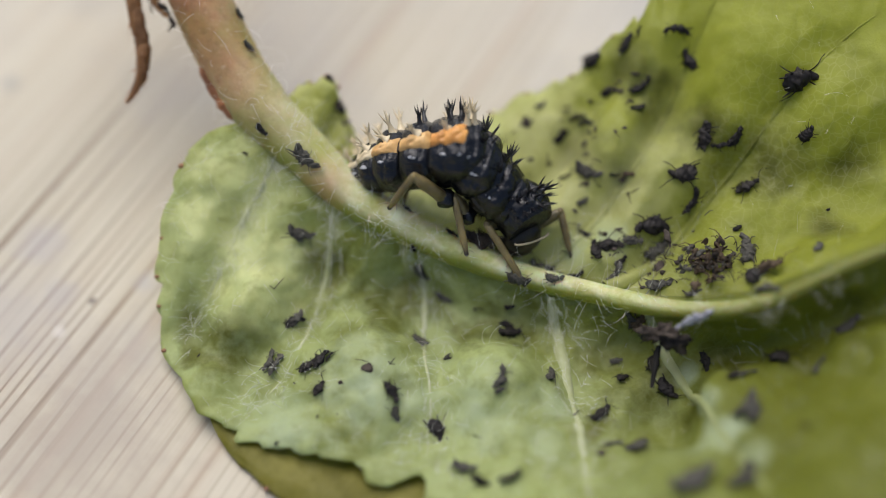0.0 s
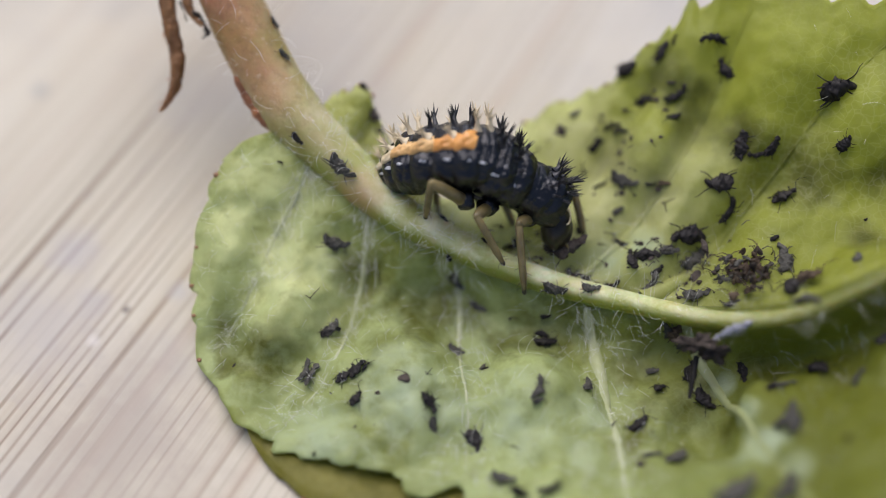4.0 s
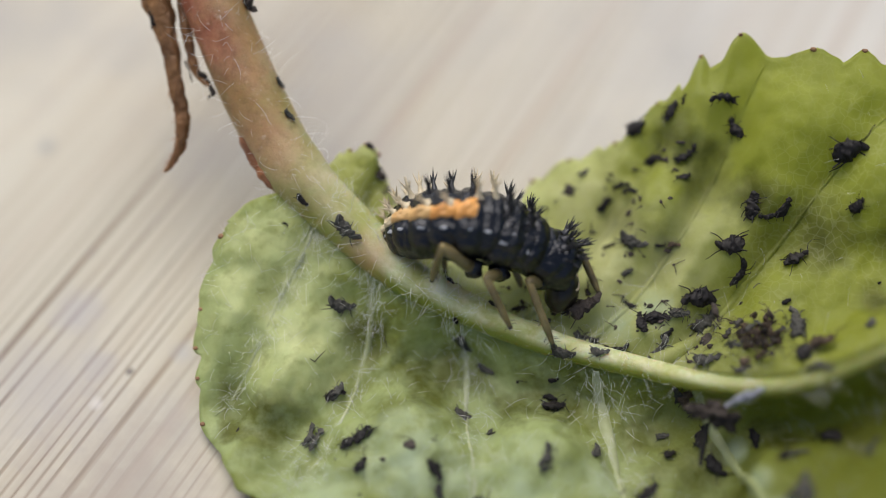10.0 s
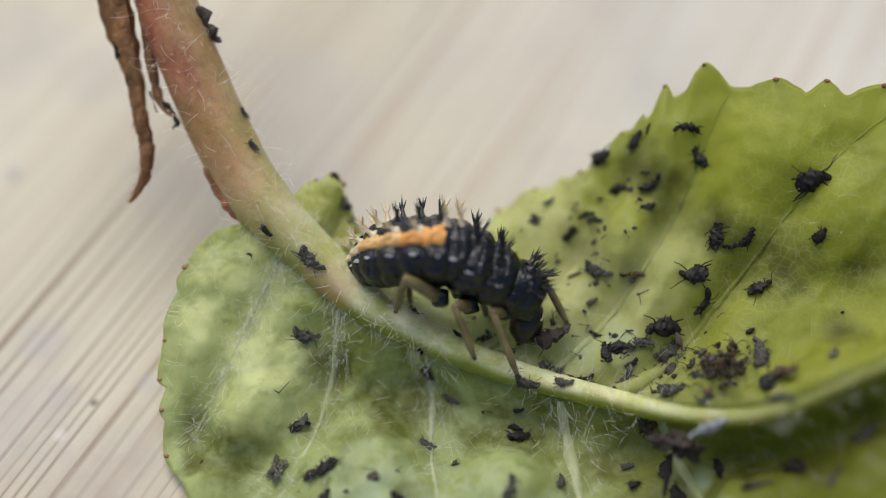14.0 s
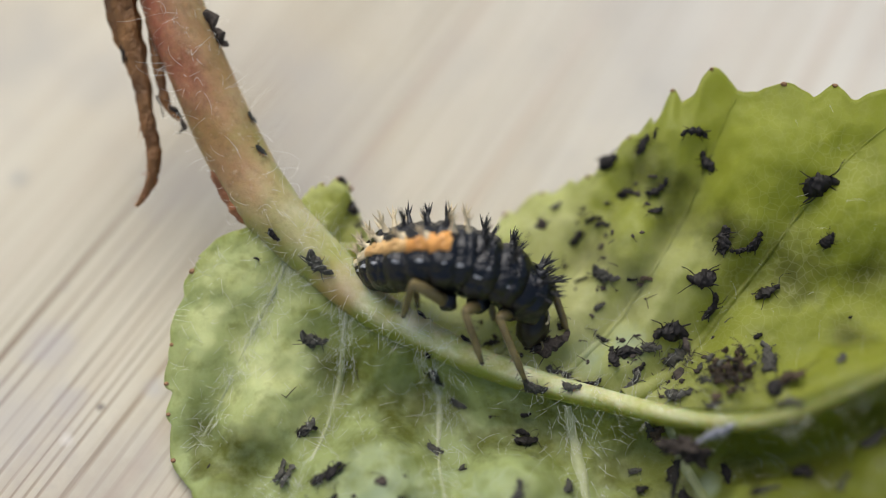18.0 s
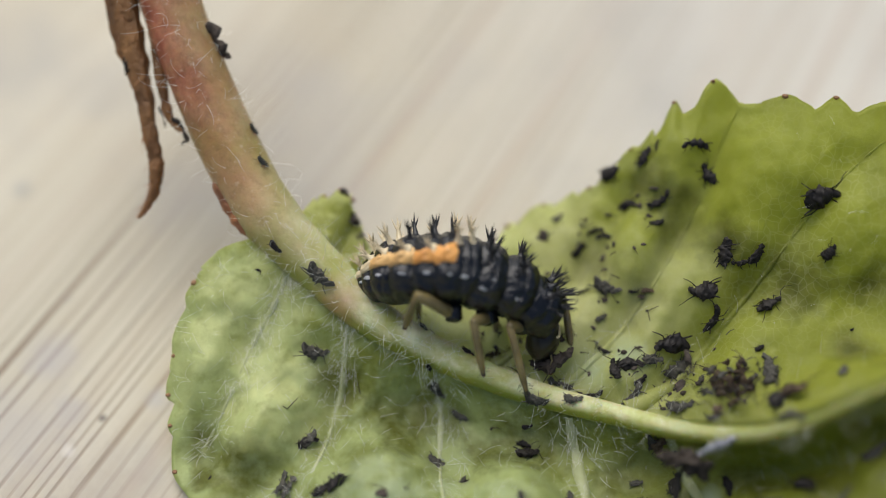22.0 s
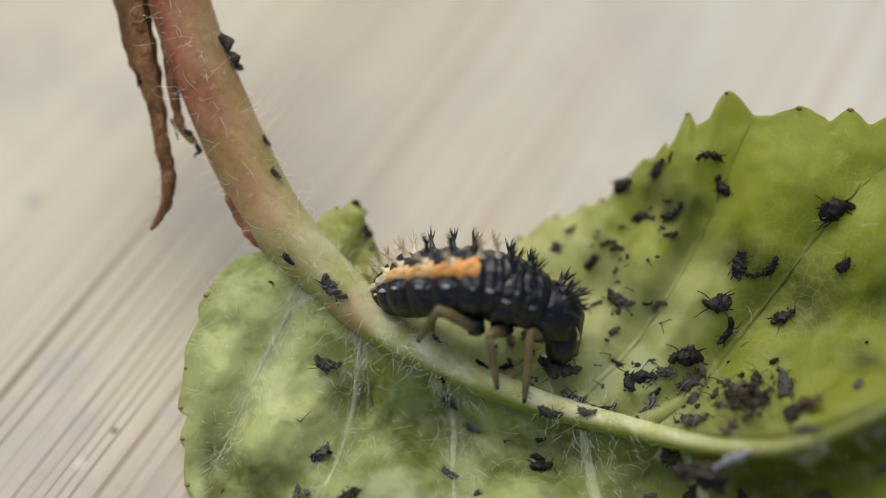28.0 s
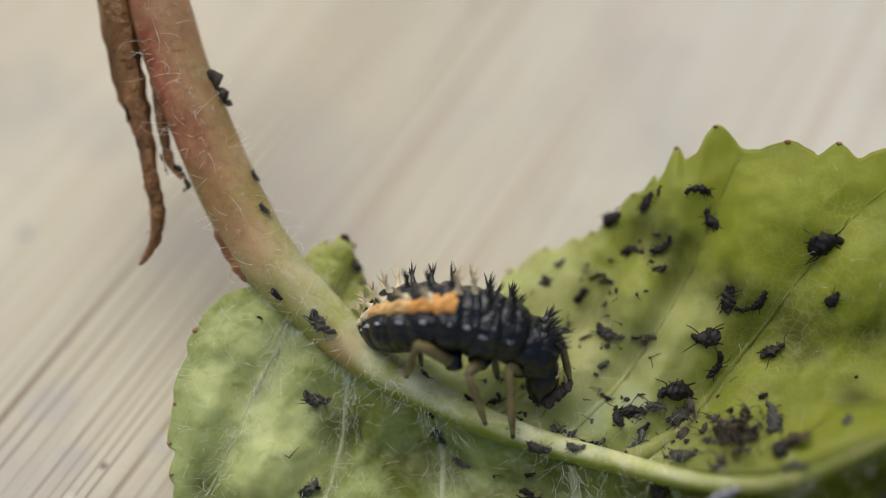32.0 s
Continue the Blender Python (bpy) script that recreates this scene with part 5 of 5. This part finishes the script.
aphid("pale", 13.49, -5.85, 5.61, (-0.55, 0.14, 0.82), -22, 0.60)
aphid("bent", 13.10, -1.92, 4.00, (-0.02, -0.41, 0.91), 29, 0.35)
aphid("husk", 15.96, -3.76, 5.24, (-0.08, 0.38, 0.92), 57, 0.50)
aphid("round", 7.45, 6.15, 5.47, (-0.78, -0.25, 0.57), 3, 1.30)
aphid("bent", 8.17, 4.93, 4.87, (-0.76, -0.03, 0.64), -11, 0.90)
aphid("thin", 9.40, 4.52, 5.60, (-0.13, -0.57, 0.81), 30, 0.90)
aphid("bent", 9.21, 3.54, 5.35, (0.05, 0.04, 1.00), -154, 0.70)
aphid("thin", 6.69, 4.15, 4.03, (-0.19, -0.67, 0.72), 11, 0.90)
aphid("bent", 5.95, 3.49, 3.44, (0.25, -0.76, 0.60), 59, 0.85)
aphid("thin", 7.16, 3.79, 4.09, (-0.29, -0.26, 0.92), 163, 0.60)
aphid("husk", 5.10, 4.83, 3.95, (-0.20, 0.03, 0.98), 28, 0.50)
aphid("thin", 6.13, 1.58, 2.89, (-0.51, 0.45, 0.74), -15, 0.85)
aphid("husk", 7.04, 1.37, 3.57, (-0.43, -0.48, 0.77), -29, 0.90)
aphid("thin", 8.15, 1.02, 3.83, (0.02, -0.83, 0.55), 0, 0.40)
aphid("dry", 8.75, 1.02, 3.92, (-0.24, -0.56, 0.79), 0, 0.35)
aphid("husk", 6.76, 0.19, 3.00, (0.13, -0.59, 0.80), 29, 0.60)
aphid("bent", 8.84, 6.31, 6.45, (-0.72, -0.11, 0.68), 45, 0.80)
aphid("thin", 9.29, 6.59, 6.95, (-0.58, -0.30, 0.76), 65, 0.60)
aphid("husk", 3.82, -3.48, 2.47, (-0.21, -0.84, 0.51), -10, 0.80)
aphid("thin", 6.37, -3.13, 2.11, (-0.38, -0.57, 0.73), 13, 0.60)
aphid("pale", 5.00, -2.51, 1.68, (0.25, 0.23, 0.94), 166, 0.70)
aphid("husk", 5.34, -3.63, 2.64, (-0.12, -0.15, 0.98), -13, 0.70)
aphid("bent", 0.98, -1.60, 3.09, (0.39, 0.53, 0.76), -23, 0.55)
aphid("brown", 2.16, -0.97, 1.94, (0.26, -0.69, 0.68), 16, 0.50)
aphid("bent", -0.94, -0.62, 3.51, (0.45, 0.50, 0.74), -38, 0.60)
aphid("husk", -5.31, 0.97, 5.12, (-0.17, -0.66, 0.73), -49, 0.95)
aphid("bent", -7.17, 2.07, 5.71, (-0.34, -0.78, 0.53), -35, 0.70)
aphid("husk", -7.85, 5.33, 7.33, (0.68, -0.02, 0.73), -24, 0.65)
aphid("husk", -8.34, 6.81, 7.75, (0.83, 0.12, 0.54), -17, 0.45)
aphid("husk", -0.34, -2.19, 1.10, (-0.31, -0.94, 0.16), -66, 0.90)
aphid("bent", -0.65, -2.06, 2.75, (-0.41, -0.91, -0.02), 95, 0.40)
aphid("husk", -5.68, -1.32, 2.58, (0.47, -0.33, 0.82), -14, 0.90)
aphid("bent", -5.85, -4.73, 1.03, (0.21, -0.30, 0.93), 28, 0.80)
aphid("pale", -6.69, -6.58, 0.76, (-0.44, 0.13, 0.89), 76, 0.80)
aphid("live", -4.51, -6.85, 1.42, (-0.36, 0.09, 0.93), 48, 0.90)
aphid("live", -5.01, -7.16, 1.32, (-0.32, 0.14, 0.94), 36, 0.80)
aphid("pale", -0.46, -5.39, 0.38, (-0.01, 0.26, 0.97), -36, 0.70)
aphid("husk", 0.80, -6.38, 0.69, (-0.46, 0.58, 0.68), 69, 0.50)
aphid("bent", 3.42, -4.56, 0.43, (-0.43, -0.38, 0.82), -2, 0.70)
aphid("live", 3.51, -5.18, 0.52, (0.12, 0.54, 0.83), 17, 0.70)
aphid("bent", 3.52, -4.04, 1.03, (0.05, -0.71, 0.71), 19, 0.50)
aphid("husk", 0.69, -3.20, 0.30, (-0.10, -0.02, 1.00), -34, 0.65)
aphid("live", -1.55, -8.47, 1.64, (0.47, -0.07, 0.88), -55, 0.95)
aphid("husk", -1.41, -9.27, 1.17, (0.57, -0.47, 0.68), -78, 0.70)
aphid("round", 0.38, -9.72, 0.66, (-0.13, -0.37, 0.92), -69, 0.72)
aphid("thin", -4.17, -6.76, 1.54, (-0.50, -0.11, 0.86), 42, 0.70)
aphid("live", -4.54, -8.16, 1.29, (0.06, 0.02, 1.00), 65, 0.70)
aphid("round", -6.16, -10.46, 1.04, (-0.47, -0.13, 0.87), 55, 0.25)
aphid("bent", 2.15, -12.36, 1.88, (-0.38, -0.90, 0.20), -20, 0.80)
aphid("thin", 3.24, -12.52, 2.15, (-0.13, 0.35, 0.93), 19, 0.80)
aphid("husk", 1.39, -11.76, 1.47, (-0.17, 0.26, 0.95), -30, 0.70)
aphid("live", 7.20, -9.29, 1.09, (-0.41, 0.59, 0.70), 37, 0.70)
aphid("husk", 8.05, -6.36, 0.35, (-0.08, -0.07, 0.99), 8, 0.60)
aphid("live", 8.15, -7.43, 0.74, (0.11, 0.63, 0.77), 45, 0.70)
aphid("bent", 9.61, -6.58, 0.76, (-0.48, 0.10, 0.87), 67, 1.00)
aphid("thin", 10.04, -8.09, 0.86, (-0.20, -0.17, 0.96), -66, 0.50)
aphid("husk", 8.36, -11.12, 1.93, (-0.05, 0.63, 0.77), 44, 0.90)
aphid("pale", 7.40, -10.84, 1.70, (-0.34, 0.37, 0.86), -6, 0.60)
aphid("bent", 11.64, -6.97, 1.48, (-0.28, -0.28, 0.92), -69, 0.9)
aphid("live", 12.24, -8.61, 3.27, (-0.16, 0.60, 0.78), 49, 0.60)
aphid("pale", 12.41, -10.30, 4.06, (-0.56, 0.14, 0.82), 50, 1.00)
aphid("round", 14.29, -7.82, 3.19, (-0.28, 0.68, 0.68), -69, 0.72)
aphid("round", 14.06, -11.70, 5.28, (0.12, 0.64, 0.76), 13, 0.40)
aphid("pale", 15.52, -8.43, 3.77, (-0.75, 0.35, 0.57), 34, 0.80)
aphid("husk", 16.97, -6.86, 4.18, (-0.55, 0.32, 0.77), 13, 1.00)
aphid("husk", 8.75, -4.91, 1.49, (-0.25, -0.96, 0.11), 102, 0.70)
aphid("pale", 9.48, -5.37, 1.08, (-0.63, -0.67, 0.38), 41, 0.80)
aphid("husk", 2.92, -8.57, 2.08, (-0.04, -0.53, 0.85), 20, 0.50)
aphid("husk", -0.42, -5.40, 0.38, (0.32, 0.09, 0.94), -23, 0.60)
aphid("thin", 0.87, -6.40, 0.65, (-0.61, 0.46, 0.64), -70, 0.40)
aphid("husk", 0.57, -3.07, 0.29, (-0.08, -0.03, 1.00), -35, 0.60)
aphid("husk", 9.88, -13.58, 4.44, (-0.10, 0.30, 0.95), 25, 1.30)
aphid("pale", 11.77, -13.48, 4.45, (-0.14, 0.51, 0.85), 58, 1.30)
aphid("thin", -7.94, 1.47, 4.79, (-0.47, -0.24, 0.85), -33, 0.50)
aphid("husk", 10.77, -2.96, 3.12, (-0.57, 0.48, 0.66), 62, 0.60)
aphid("pale", 12.56, -3.39, 3.89, (-0.05, 0.00, 1.00), 56, 0.70)
aphid("brown", 11.24, -3.71, 3.65, (-0.14, 0.11, 0.98), 137, 0.70)
aphid("dry", 12.23, -3.25, 3.87, (-0.08, 0.23, 0.97), 72, 0.70)

for kind, x, y, z, n, turn, size in (
        ("husk", -5.73, -4.69, 1.05, (-0.2, -0.3, 0.9), 40, 0.7), ("pale", -6.48, -6.85, 0.86, (-0.3, 0.1, 0.9), 62, 0.85),
        ("husk", 5.14, -7.38, 0.96, (0.3, 0.3, 0.85), 70, 0.7), ("pale", 3.0, -8.08, 2.08, (0, -0.1, 1), 75, 0.8), ("live", 9.95, -8.0, 0.85, (-0.1, -0.1, 1), -55, 0.7),
        ("pale", 12.72, -8.45, 3.2, (-0.1, 0.6, 0.8), 20, 0.8), ("husk", 12.6, -10.5, 4.2, (-0.4, 0.1, 0.9), 70, 0.8), ("brown", 8.99, -5.05, 1.55, (-0.2, -0.8, 0.4), 80, 0.8)):
    aphid(kind, x, y, z, n, turn, size)

# the prey held in the jaws
prey = aphid_parts(9, FLAKE, 0.95, 1.2, 0.9)
tagged(prey, "dark aphid being eaten in the larva's jaws", "aphid")

# pale shed skin stuck on the midrib
skin = new("shed_skin")
tagged(skin, "shiny pale shed insect skin stuck on the midrib", "insect skin")
bag = Bag()
path = [(9.99, -6.44, 4.10), (10.50, -6.30, 4.38), (11.10, -6.12, 4.55), (11.65, -5.85, 4.66)]
fine = [catmull(path, 3 * k / 24) for k in range(25)]
fine = [p + Vector((0, -0.28, -0.18)) for p in fine]
bag.tube(fine, [(0.19 * math.sin(math.pi * (0.10 + 0.84 * k / 24)) ** 0.6) * (1 + 0.55 * noise.noise(p * 4)) for k, p in enumerate(fine)], 14, squash=0.6)
bag.v = [p + Vector((noise.noise(p * 6), noise.noise(p * 7 + Vector((4, 0, 0))), noise.noise(p * 6 + Vector((0, 9, 0))))) * 0.09 for p in bag.v]
part("wing_case", bag, SKIN, skin)
bag = Bag()
crumpled(bag, (9.45, -6.64, 3.30), (0.60, 0.34, 0.35), random.Random(3), 1.2)
crumpled(bag, (10.15, -6.75, 2.95), (0.5, 0.3, 0.25), random.Random(5), 1.3)
part("body", bag, FLAKE, skin, "dark crumpled body")
bag = Bag()
bag.tube([(9.5, -6.8, 2.6), (9.35, -7.5, 2.2), (9.2, -8.3, 1.7)], [0.12, 0.14, 0.08], 7)
part("leg", bag, APHID, skin)

# the heap of dried remains in the hollow of the blade
heap = new("remains_heap")
tagged(heap, "loose brown heap of dried aphid remains on the leaf", "aphid remains")
rng = random.Random(21)
HEAP = Vector((11.69, -3.57, 3.79))
for k in range(44):
    bag = Bag()
    c = HEAP + Vector((rng.gauss(0, 0.62), rng.gauss(0, 0.52), 0.08 + abs(rng.gauss(0, 0.22))))
    crumpled(bag, (0, 0, 0), (rng.uniform(0.09, 0.26), rng.uniform(0.07, 0.16), rng.uniform(0.04, 0.10)), rng, 1.6)
    turn = Euler((rng.uniform(0, 3), rng.uniform(0, 3), rng.uniform(0, 6))).to_matrix()
    bag.v = [c + turn @ p for p in bag.v]
    part("husk", bag, (BROWN, HUSK, BROWN, FLAKE, BROWN)[k % 5], heap)
for k in range(60):
    bag = Bag()
    c = HEAP + Vector((rng.gauss(0, 0.85), rng.gauss(0, 0.65), 0.25 + abs(rng.gauss(0, 0.3))))
    w = Vector((rng.gauss(0, 1), rng.gauss(0, 1), rng.gauss(0, 0.6))).normalized() * rng.uniform(0.3, 0.75)
    bag.tube([c, c + w * 0.5 + Vector((0, 0, 0.15)), c + w], [0.026, 0.022, 0.014], 4)
    part("leg", bag, (BROWN, HUSK, BROWN)[k % 3], heap)


# ---------------------------------------------------------------- what moves
BEATS = []
# the prey: time, place along and above the larva (mm), lean
PREY = [(0, 2.09, -1.42, 6), (1, 1.83, -1.61, 4), (2, 2.23, -1.45, 0), (3, 3.6, -1.0, -10), (3.5, 4.1, -1.2, -18), (5.5, 3.95, -1.3, -22), (6, 4.01, -1.12, -24), (7, 4.34, -0.98, -26), (8, 4.25, -1.03, -26),
        (9, 4.55, -1.12, -24), (10, 4.35, -1.1, -24), (11, 4.34, -1.22, -20), (12, 4.32, -1.04, -22), (13, 4.49, -1.17, -18), (14, 4.5, -1.1, -20), (17, 4.44, -1.34, -26), (18, 4.19, -1.28, -22), (19, 4.33, -1.3, -24),
        (20, 4.07, -1.27, -24), (21, 3.96, -1.33, -22), (22, 4.31, -1.51, -24), (23, 4.39, -1.52, -26), (24, 3.78, -1.41, -26), (24.5, 4.49, -1.53, -26), (26.5, 4.22, -1.35, -24), (27, 4.32, -1.03, -22), (28, 3.87, -1.28, 12),
        (28.5, 4.21, -1.16, 12), (29, 4.13, -0.97, 10), (30, 4.11, -1.19, -24), (31, 4.6, -0.93, -22), (32, 4.13, -0.84, -22)]


def key(t, ax, az, cx, cz, mx, mz, px, pz, tip, yaw, nod, fx, fz):
    BEATS.append((t, (ax, az), (cx, cz), (mx, mz), (px, pz), tip, yaw, nod, (fx, fz)))


def limb(a, b):
    """The pose of a limb piece from a towards b."""
    x = (b - a).normalized()
    y = Vector((0.05, 1, 0.1)).cross(x)
    y = (y - x * y.dot(x)).normalized()
    z = x.cross(y)
    m = Matrix((x, y, z)).transposed().to_4x4()
    return Matrix.Translation(a * MM) @ m


def motions():
    stops = [-3.9, -1.3, 0.6, 2.0, 3.1]
    rows = {ob: [] for ob in segs}
    rows[head] = []
    for k, fold in folds:
        rows[fold] = []
    rows[prey] = []
    for leg in legs:
        rows[leg[0]], rows[leg[1]] = [], []
    for t, a, c, m, p, tip, yaw, nod, foot in BEATS:
        moves = [(0, float(np.interp(t, (0, 1, 2, 3), (-0.5, -0.45, -0.2, 0.0)))), a, c, m, p]
        poses = []
        for n, (name, x, z, r, half) in enumerate(SEGMENTS):
            dx = float(np.interp(x, stops, [q[0] for q in moves]))
            dz = float(np.interp(x, stops, [q[1] for q in moves]))
            slope = float(np.interp(x, stops, [0, 0, 0, -tip * 0.5, -tip]))
            turn = float(np.interp(x, stops, [0, 0, 0, yaw * 0.35, yaw]))
            poses.append(pose((x + dx) * MM, (ASIDE[n] - abs(turn) * 0.006) * MM, (z + dz - ASIDE[n] * 0.45) * MM, ROLL[n], PITCH[n] + slope, turn - 26 * min(ASIDE[n], 0.9)))
            rows[segs[n]].append((t, poses[-1]))
        for k, fold in folds:
            rows[fold].append((t, poses[k - 1].lerp(poses[k], 0.5)))
        neck = poses[10] @ Vector((0.86 * MM, 0, -0.30 * MM))
        h = Matrix.Translation(neck) @ pose(0, 0, 0, 0, -nod * 0.8 + 6, yaw)
        rows[head].append((t, h))
        px, pz, lean = (float(np.interp(t, [q[0] for q in PREY], [q[k] for q in PREY])) for k in (1, 2, 3))
        rows[prey].append((t, LARVA_POSE @ pose(px * MM, -0.3 * MM, (pz - 0.2) * MM, 25, lean, 8)))
        for k, (thigh, shin, s, hip, rest, la, lb, knee) in enumerate(legs):
            start = (poses[s] @ (hip * MM)) / MM
            end = Vector((foot[0], rest.y, (foot[1] + 0.76) / 0.906)) if k == 2 else rest.copy()
            if k == 5:
                end = Vector((5.75, -0.5, -1.95)) if yaw < -10 else Vector((px + 0.75, 0.35, pz + 0.25))
            way = end - start
            d = min(max(way.length, abs(la - lb) * 1.02), (la + lb) * 0.999)
            way.normalize()
            along = (la * la - lb * lb + d * d) / (2 * d)
            high = math.sqrt(max(la * la - along * along, 0))
            bend = (knee - way * knee.dot(way)).normalized()
            mid = start + way * along + bend * high
            rows[thigh].append((t, limb(start, mid)))
            rows[shin].append((t, limb(mid, start + way * d)))
    for ob, keyed in rows.items():
        walk(ob, keyed)


key(0, 1.66, -0.13, 0.74, -0.02, 0.45, -0.92, 0.63, -1.1, 2, -55, -41, 3.73, -3.32)
key(1, 1.43, 0.06, 0.5, 0.1, 0.55, -0.34, 0.55, -0.85, -11, -55, -67, 2.4, -3.37)
key(2, 0.85, 0.01, 0.18, -0, 0.1, -0.17, 0.1, -0.35, -2, -52, -53, 2.12, -3.29)
key(3, 0.21, 0.09, -0.06, 0.08, -0.27, 0.07, -0.1, -0.2, -3, -25, -25, 2.12, -3.29)
key(3.5, 0.25, 0.09, -0.05, 0.14, -0.4, 0.07, 0.16, -0.16, 7, -8, -1, 2.12, -3.29)
key(5.5, 0.02, -0.06, -0.03, 0, -0.56, -0.15, 0.01, -0.34, 8, 0, 6, 2.57, -3.05)
key(6, 0.03, -0, 0.01, 0.1, -0.41, 0.13, -0.05, -0.03, 4, 0, 1, 2.8, -3.04)
key(7, -0.15, -0.01, -0.1, 0.07, -0.53, 0.16, -0.16, -0.11, 2, 0, -3, 3.05, -2.79)
key(8, 0, -0.16, 0.11, -0.13, -0.12, -0.2, 0.47, -0.42, 8, 0, -17, 3.05, -2.79)
key(9, -0.16, -0.09, -0.03, -0.1, -0.22, 0.12, 0.2, -0.23, 2, 0, -13, 3.05, -2.79)
key(10, -0.18, -0.12, -0.04, -0.1, -0.28, -0.13, 0.18, -0.24, 8, 0, -13, 3.05, -2.79)
key(11, 0.18, -0.14, 0.27, -0.13, 0.31, -0.29, 0.74, -0.45, 6, 0, -15, 3.05, -2.79)
key(12, 0.16, -0.06, 0.19, -0.1, 0.17, -0.18, 0.54, -0.36, 4, 0, -14, 3.05, -2.79)
key(13, 0.21, -0.17, 0.24, -0.15, 0.12, 0.12, 0.52, 0.09, 9, 0, 4, 3.05, -2.79)
key(14, 0.09, 0.07, 0.01, 0.05, -0.04, -0.22, 0.16, -0.2, 6, 0, -12, 3.05, -2.79)
key(17, 0.14, -0.04, 0.08, -0.1, 0.46, -0.1, 0.64, -0.46, -4, 0, -21, 3.05, -2.79)
key(18, 0.02, 0.01, -0.02, -0.02, 0.08, -0.04, 0.11, -0.12, -1, 0, -8, 3.05, -2.79)
key(19, 0.01, -0.01, 0.01, -0.01, 0.02, -0.02, 0.02, -0.01, 0, 0, 0, 3.05, -2.79)
key(20, 0.03, 0.04, -0.05, 0.06, 0.04, 0.01, 0.08, 0.06, 2, 0, -7, 3.05, -2.79)
key(21, 0.16, 0.03, -0.01, 0.03, 0.28, -0.05, 0.35, -0.2, -2, 0, -11, 3.05, -2.79)
key(22, 0.27, 0, 0.09, 0.02, 0.39, -0.05, 0.53, -0.21, 0, 0, -12, 3.05, -2.79)
key(23, 0.18, 0.02, 0.04, 0.01, 0.4, 0.1, 0.4, -0.1, -5, 0, -6, 3.03, -2.76)
key(24, 0.31, 0.1, 0.04, 0.09, 0.35, -0.39, 0.35, -0.4, 1, -40, -36, 2.36, -2.57)
key(24.5, 0.48, 0.11, 0.12, 0.03, 0.4, -0.52, 0.4, -0.5, -6, -48, -37, 2.36, -2.57)
key(26.5, 0.38, 0.1, 0.21, -0.03, 0.46, -0.19, 0.77, -0.4, 2, 0, -21, 2.36, -2.57)
key(27, 0.32, 0.08, 0.23, 0.01, 0.35, -0.17, 0.67, -0.33, 4, 0, -14, 2.36, -2.57)
key(27.5, 0.3, 0.07, 0.27, 0.03, 0.42, 0.03, 0.73, -0.08, 5, 5, -12, 2.36, -2.57)
key(28, 0.45, -0.05, 0.58, -0.05, 0.33, 0.12, 0.57, 0.18, 8, 8, -3, 2.36, -2.57)
key(28.5, 0.51, -0.2, 0.66, -0.16, 0.73, -0.04, 1.04, 0.13, 12, 8, -8, 2.36, -2.57)
key(29, 0.56, -0.24, 0.69, -0.23, 0.78, -0.06, 1.33, -0.09, 12, 2, -16, 2.36, -2.57)
key(30, 0.57, 0, 0.3, -0, 0.53, -0.09, 0.6, -0.15, 1, -28, -32, 2.36, -2.57)
key(31, 0.23, -0.02, 0.18, -0.04, 0.45, 0.02, 0.87, -0.32, 2, -5, -20, 2.36, -2.57)
key(32, 0.05, -0.02, 0.15, -0.06, -0.02, 0.19, 0.33, 0.11, 7, 0, -10, 2.36, -2.57)

motions()
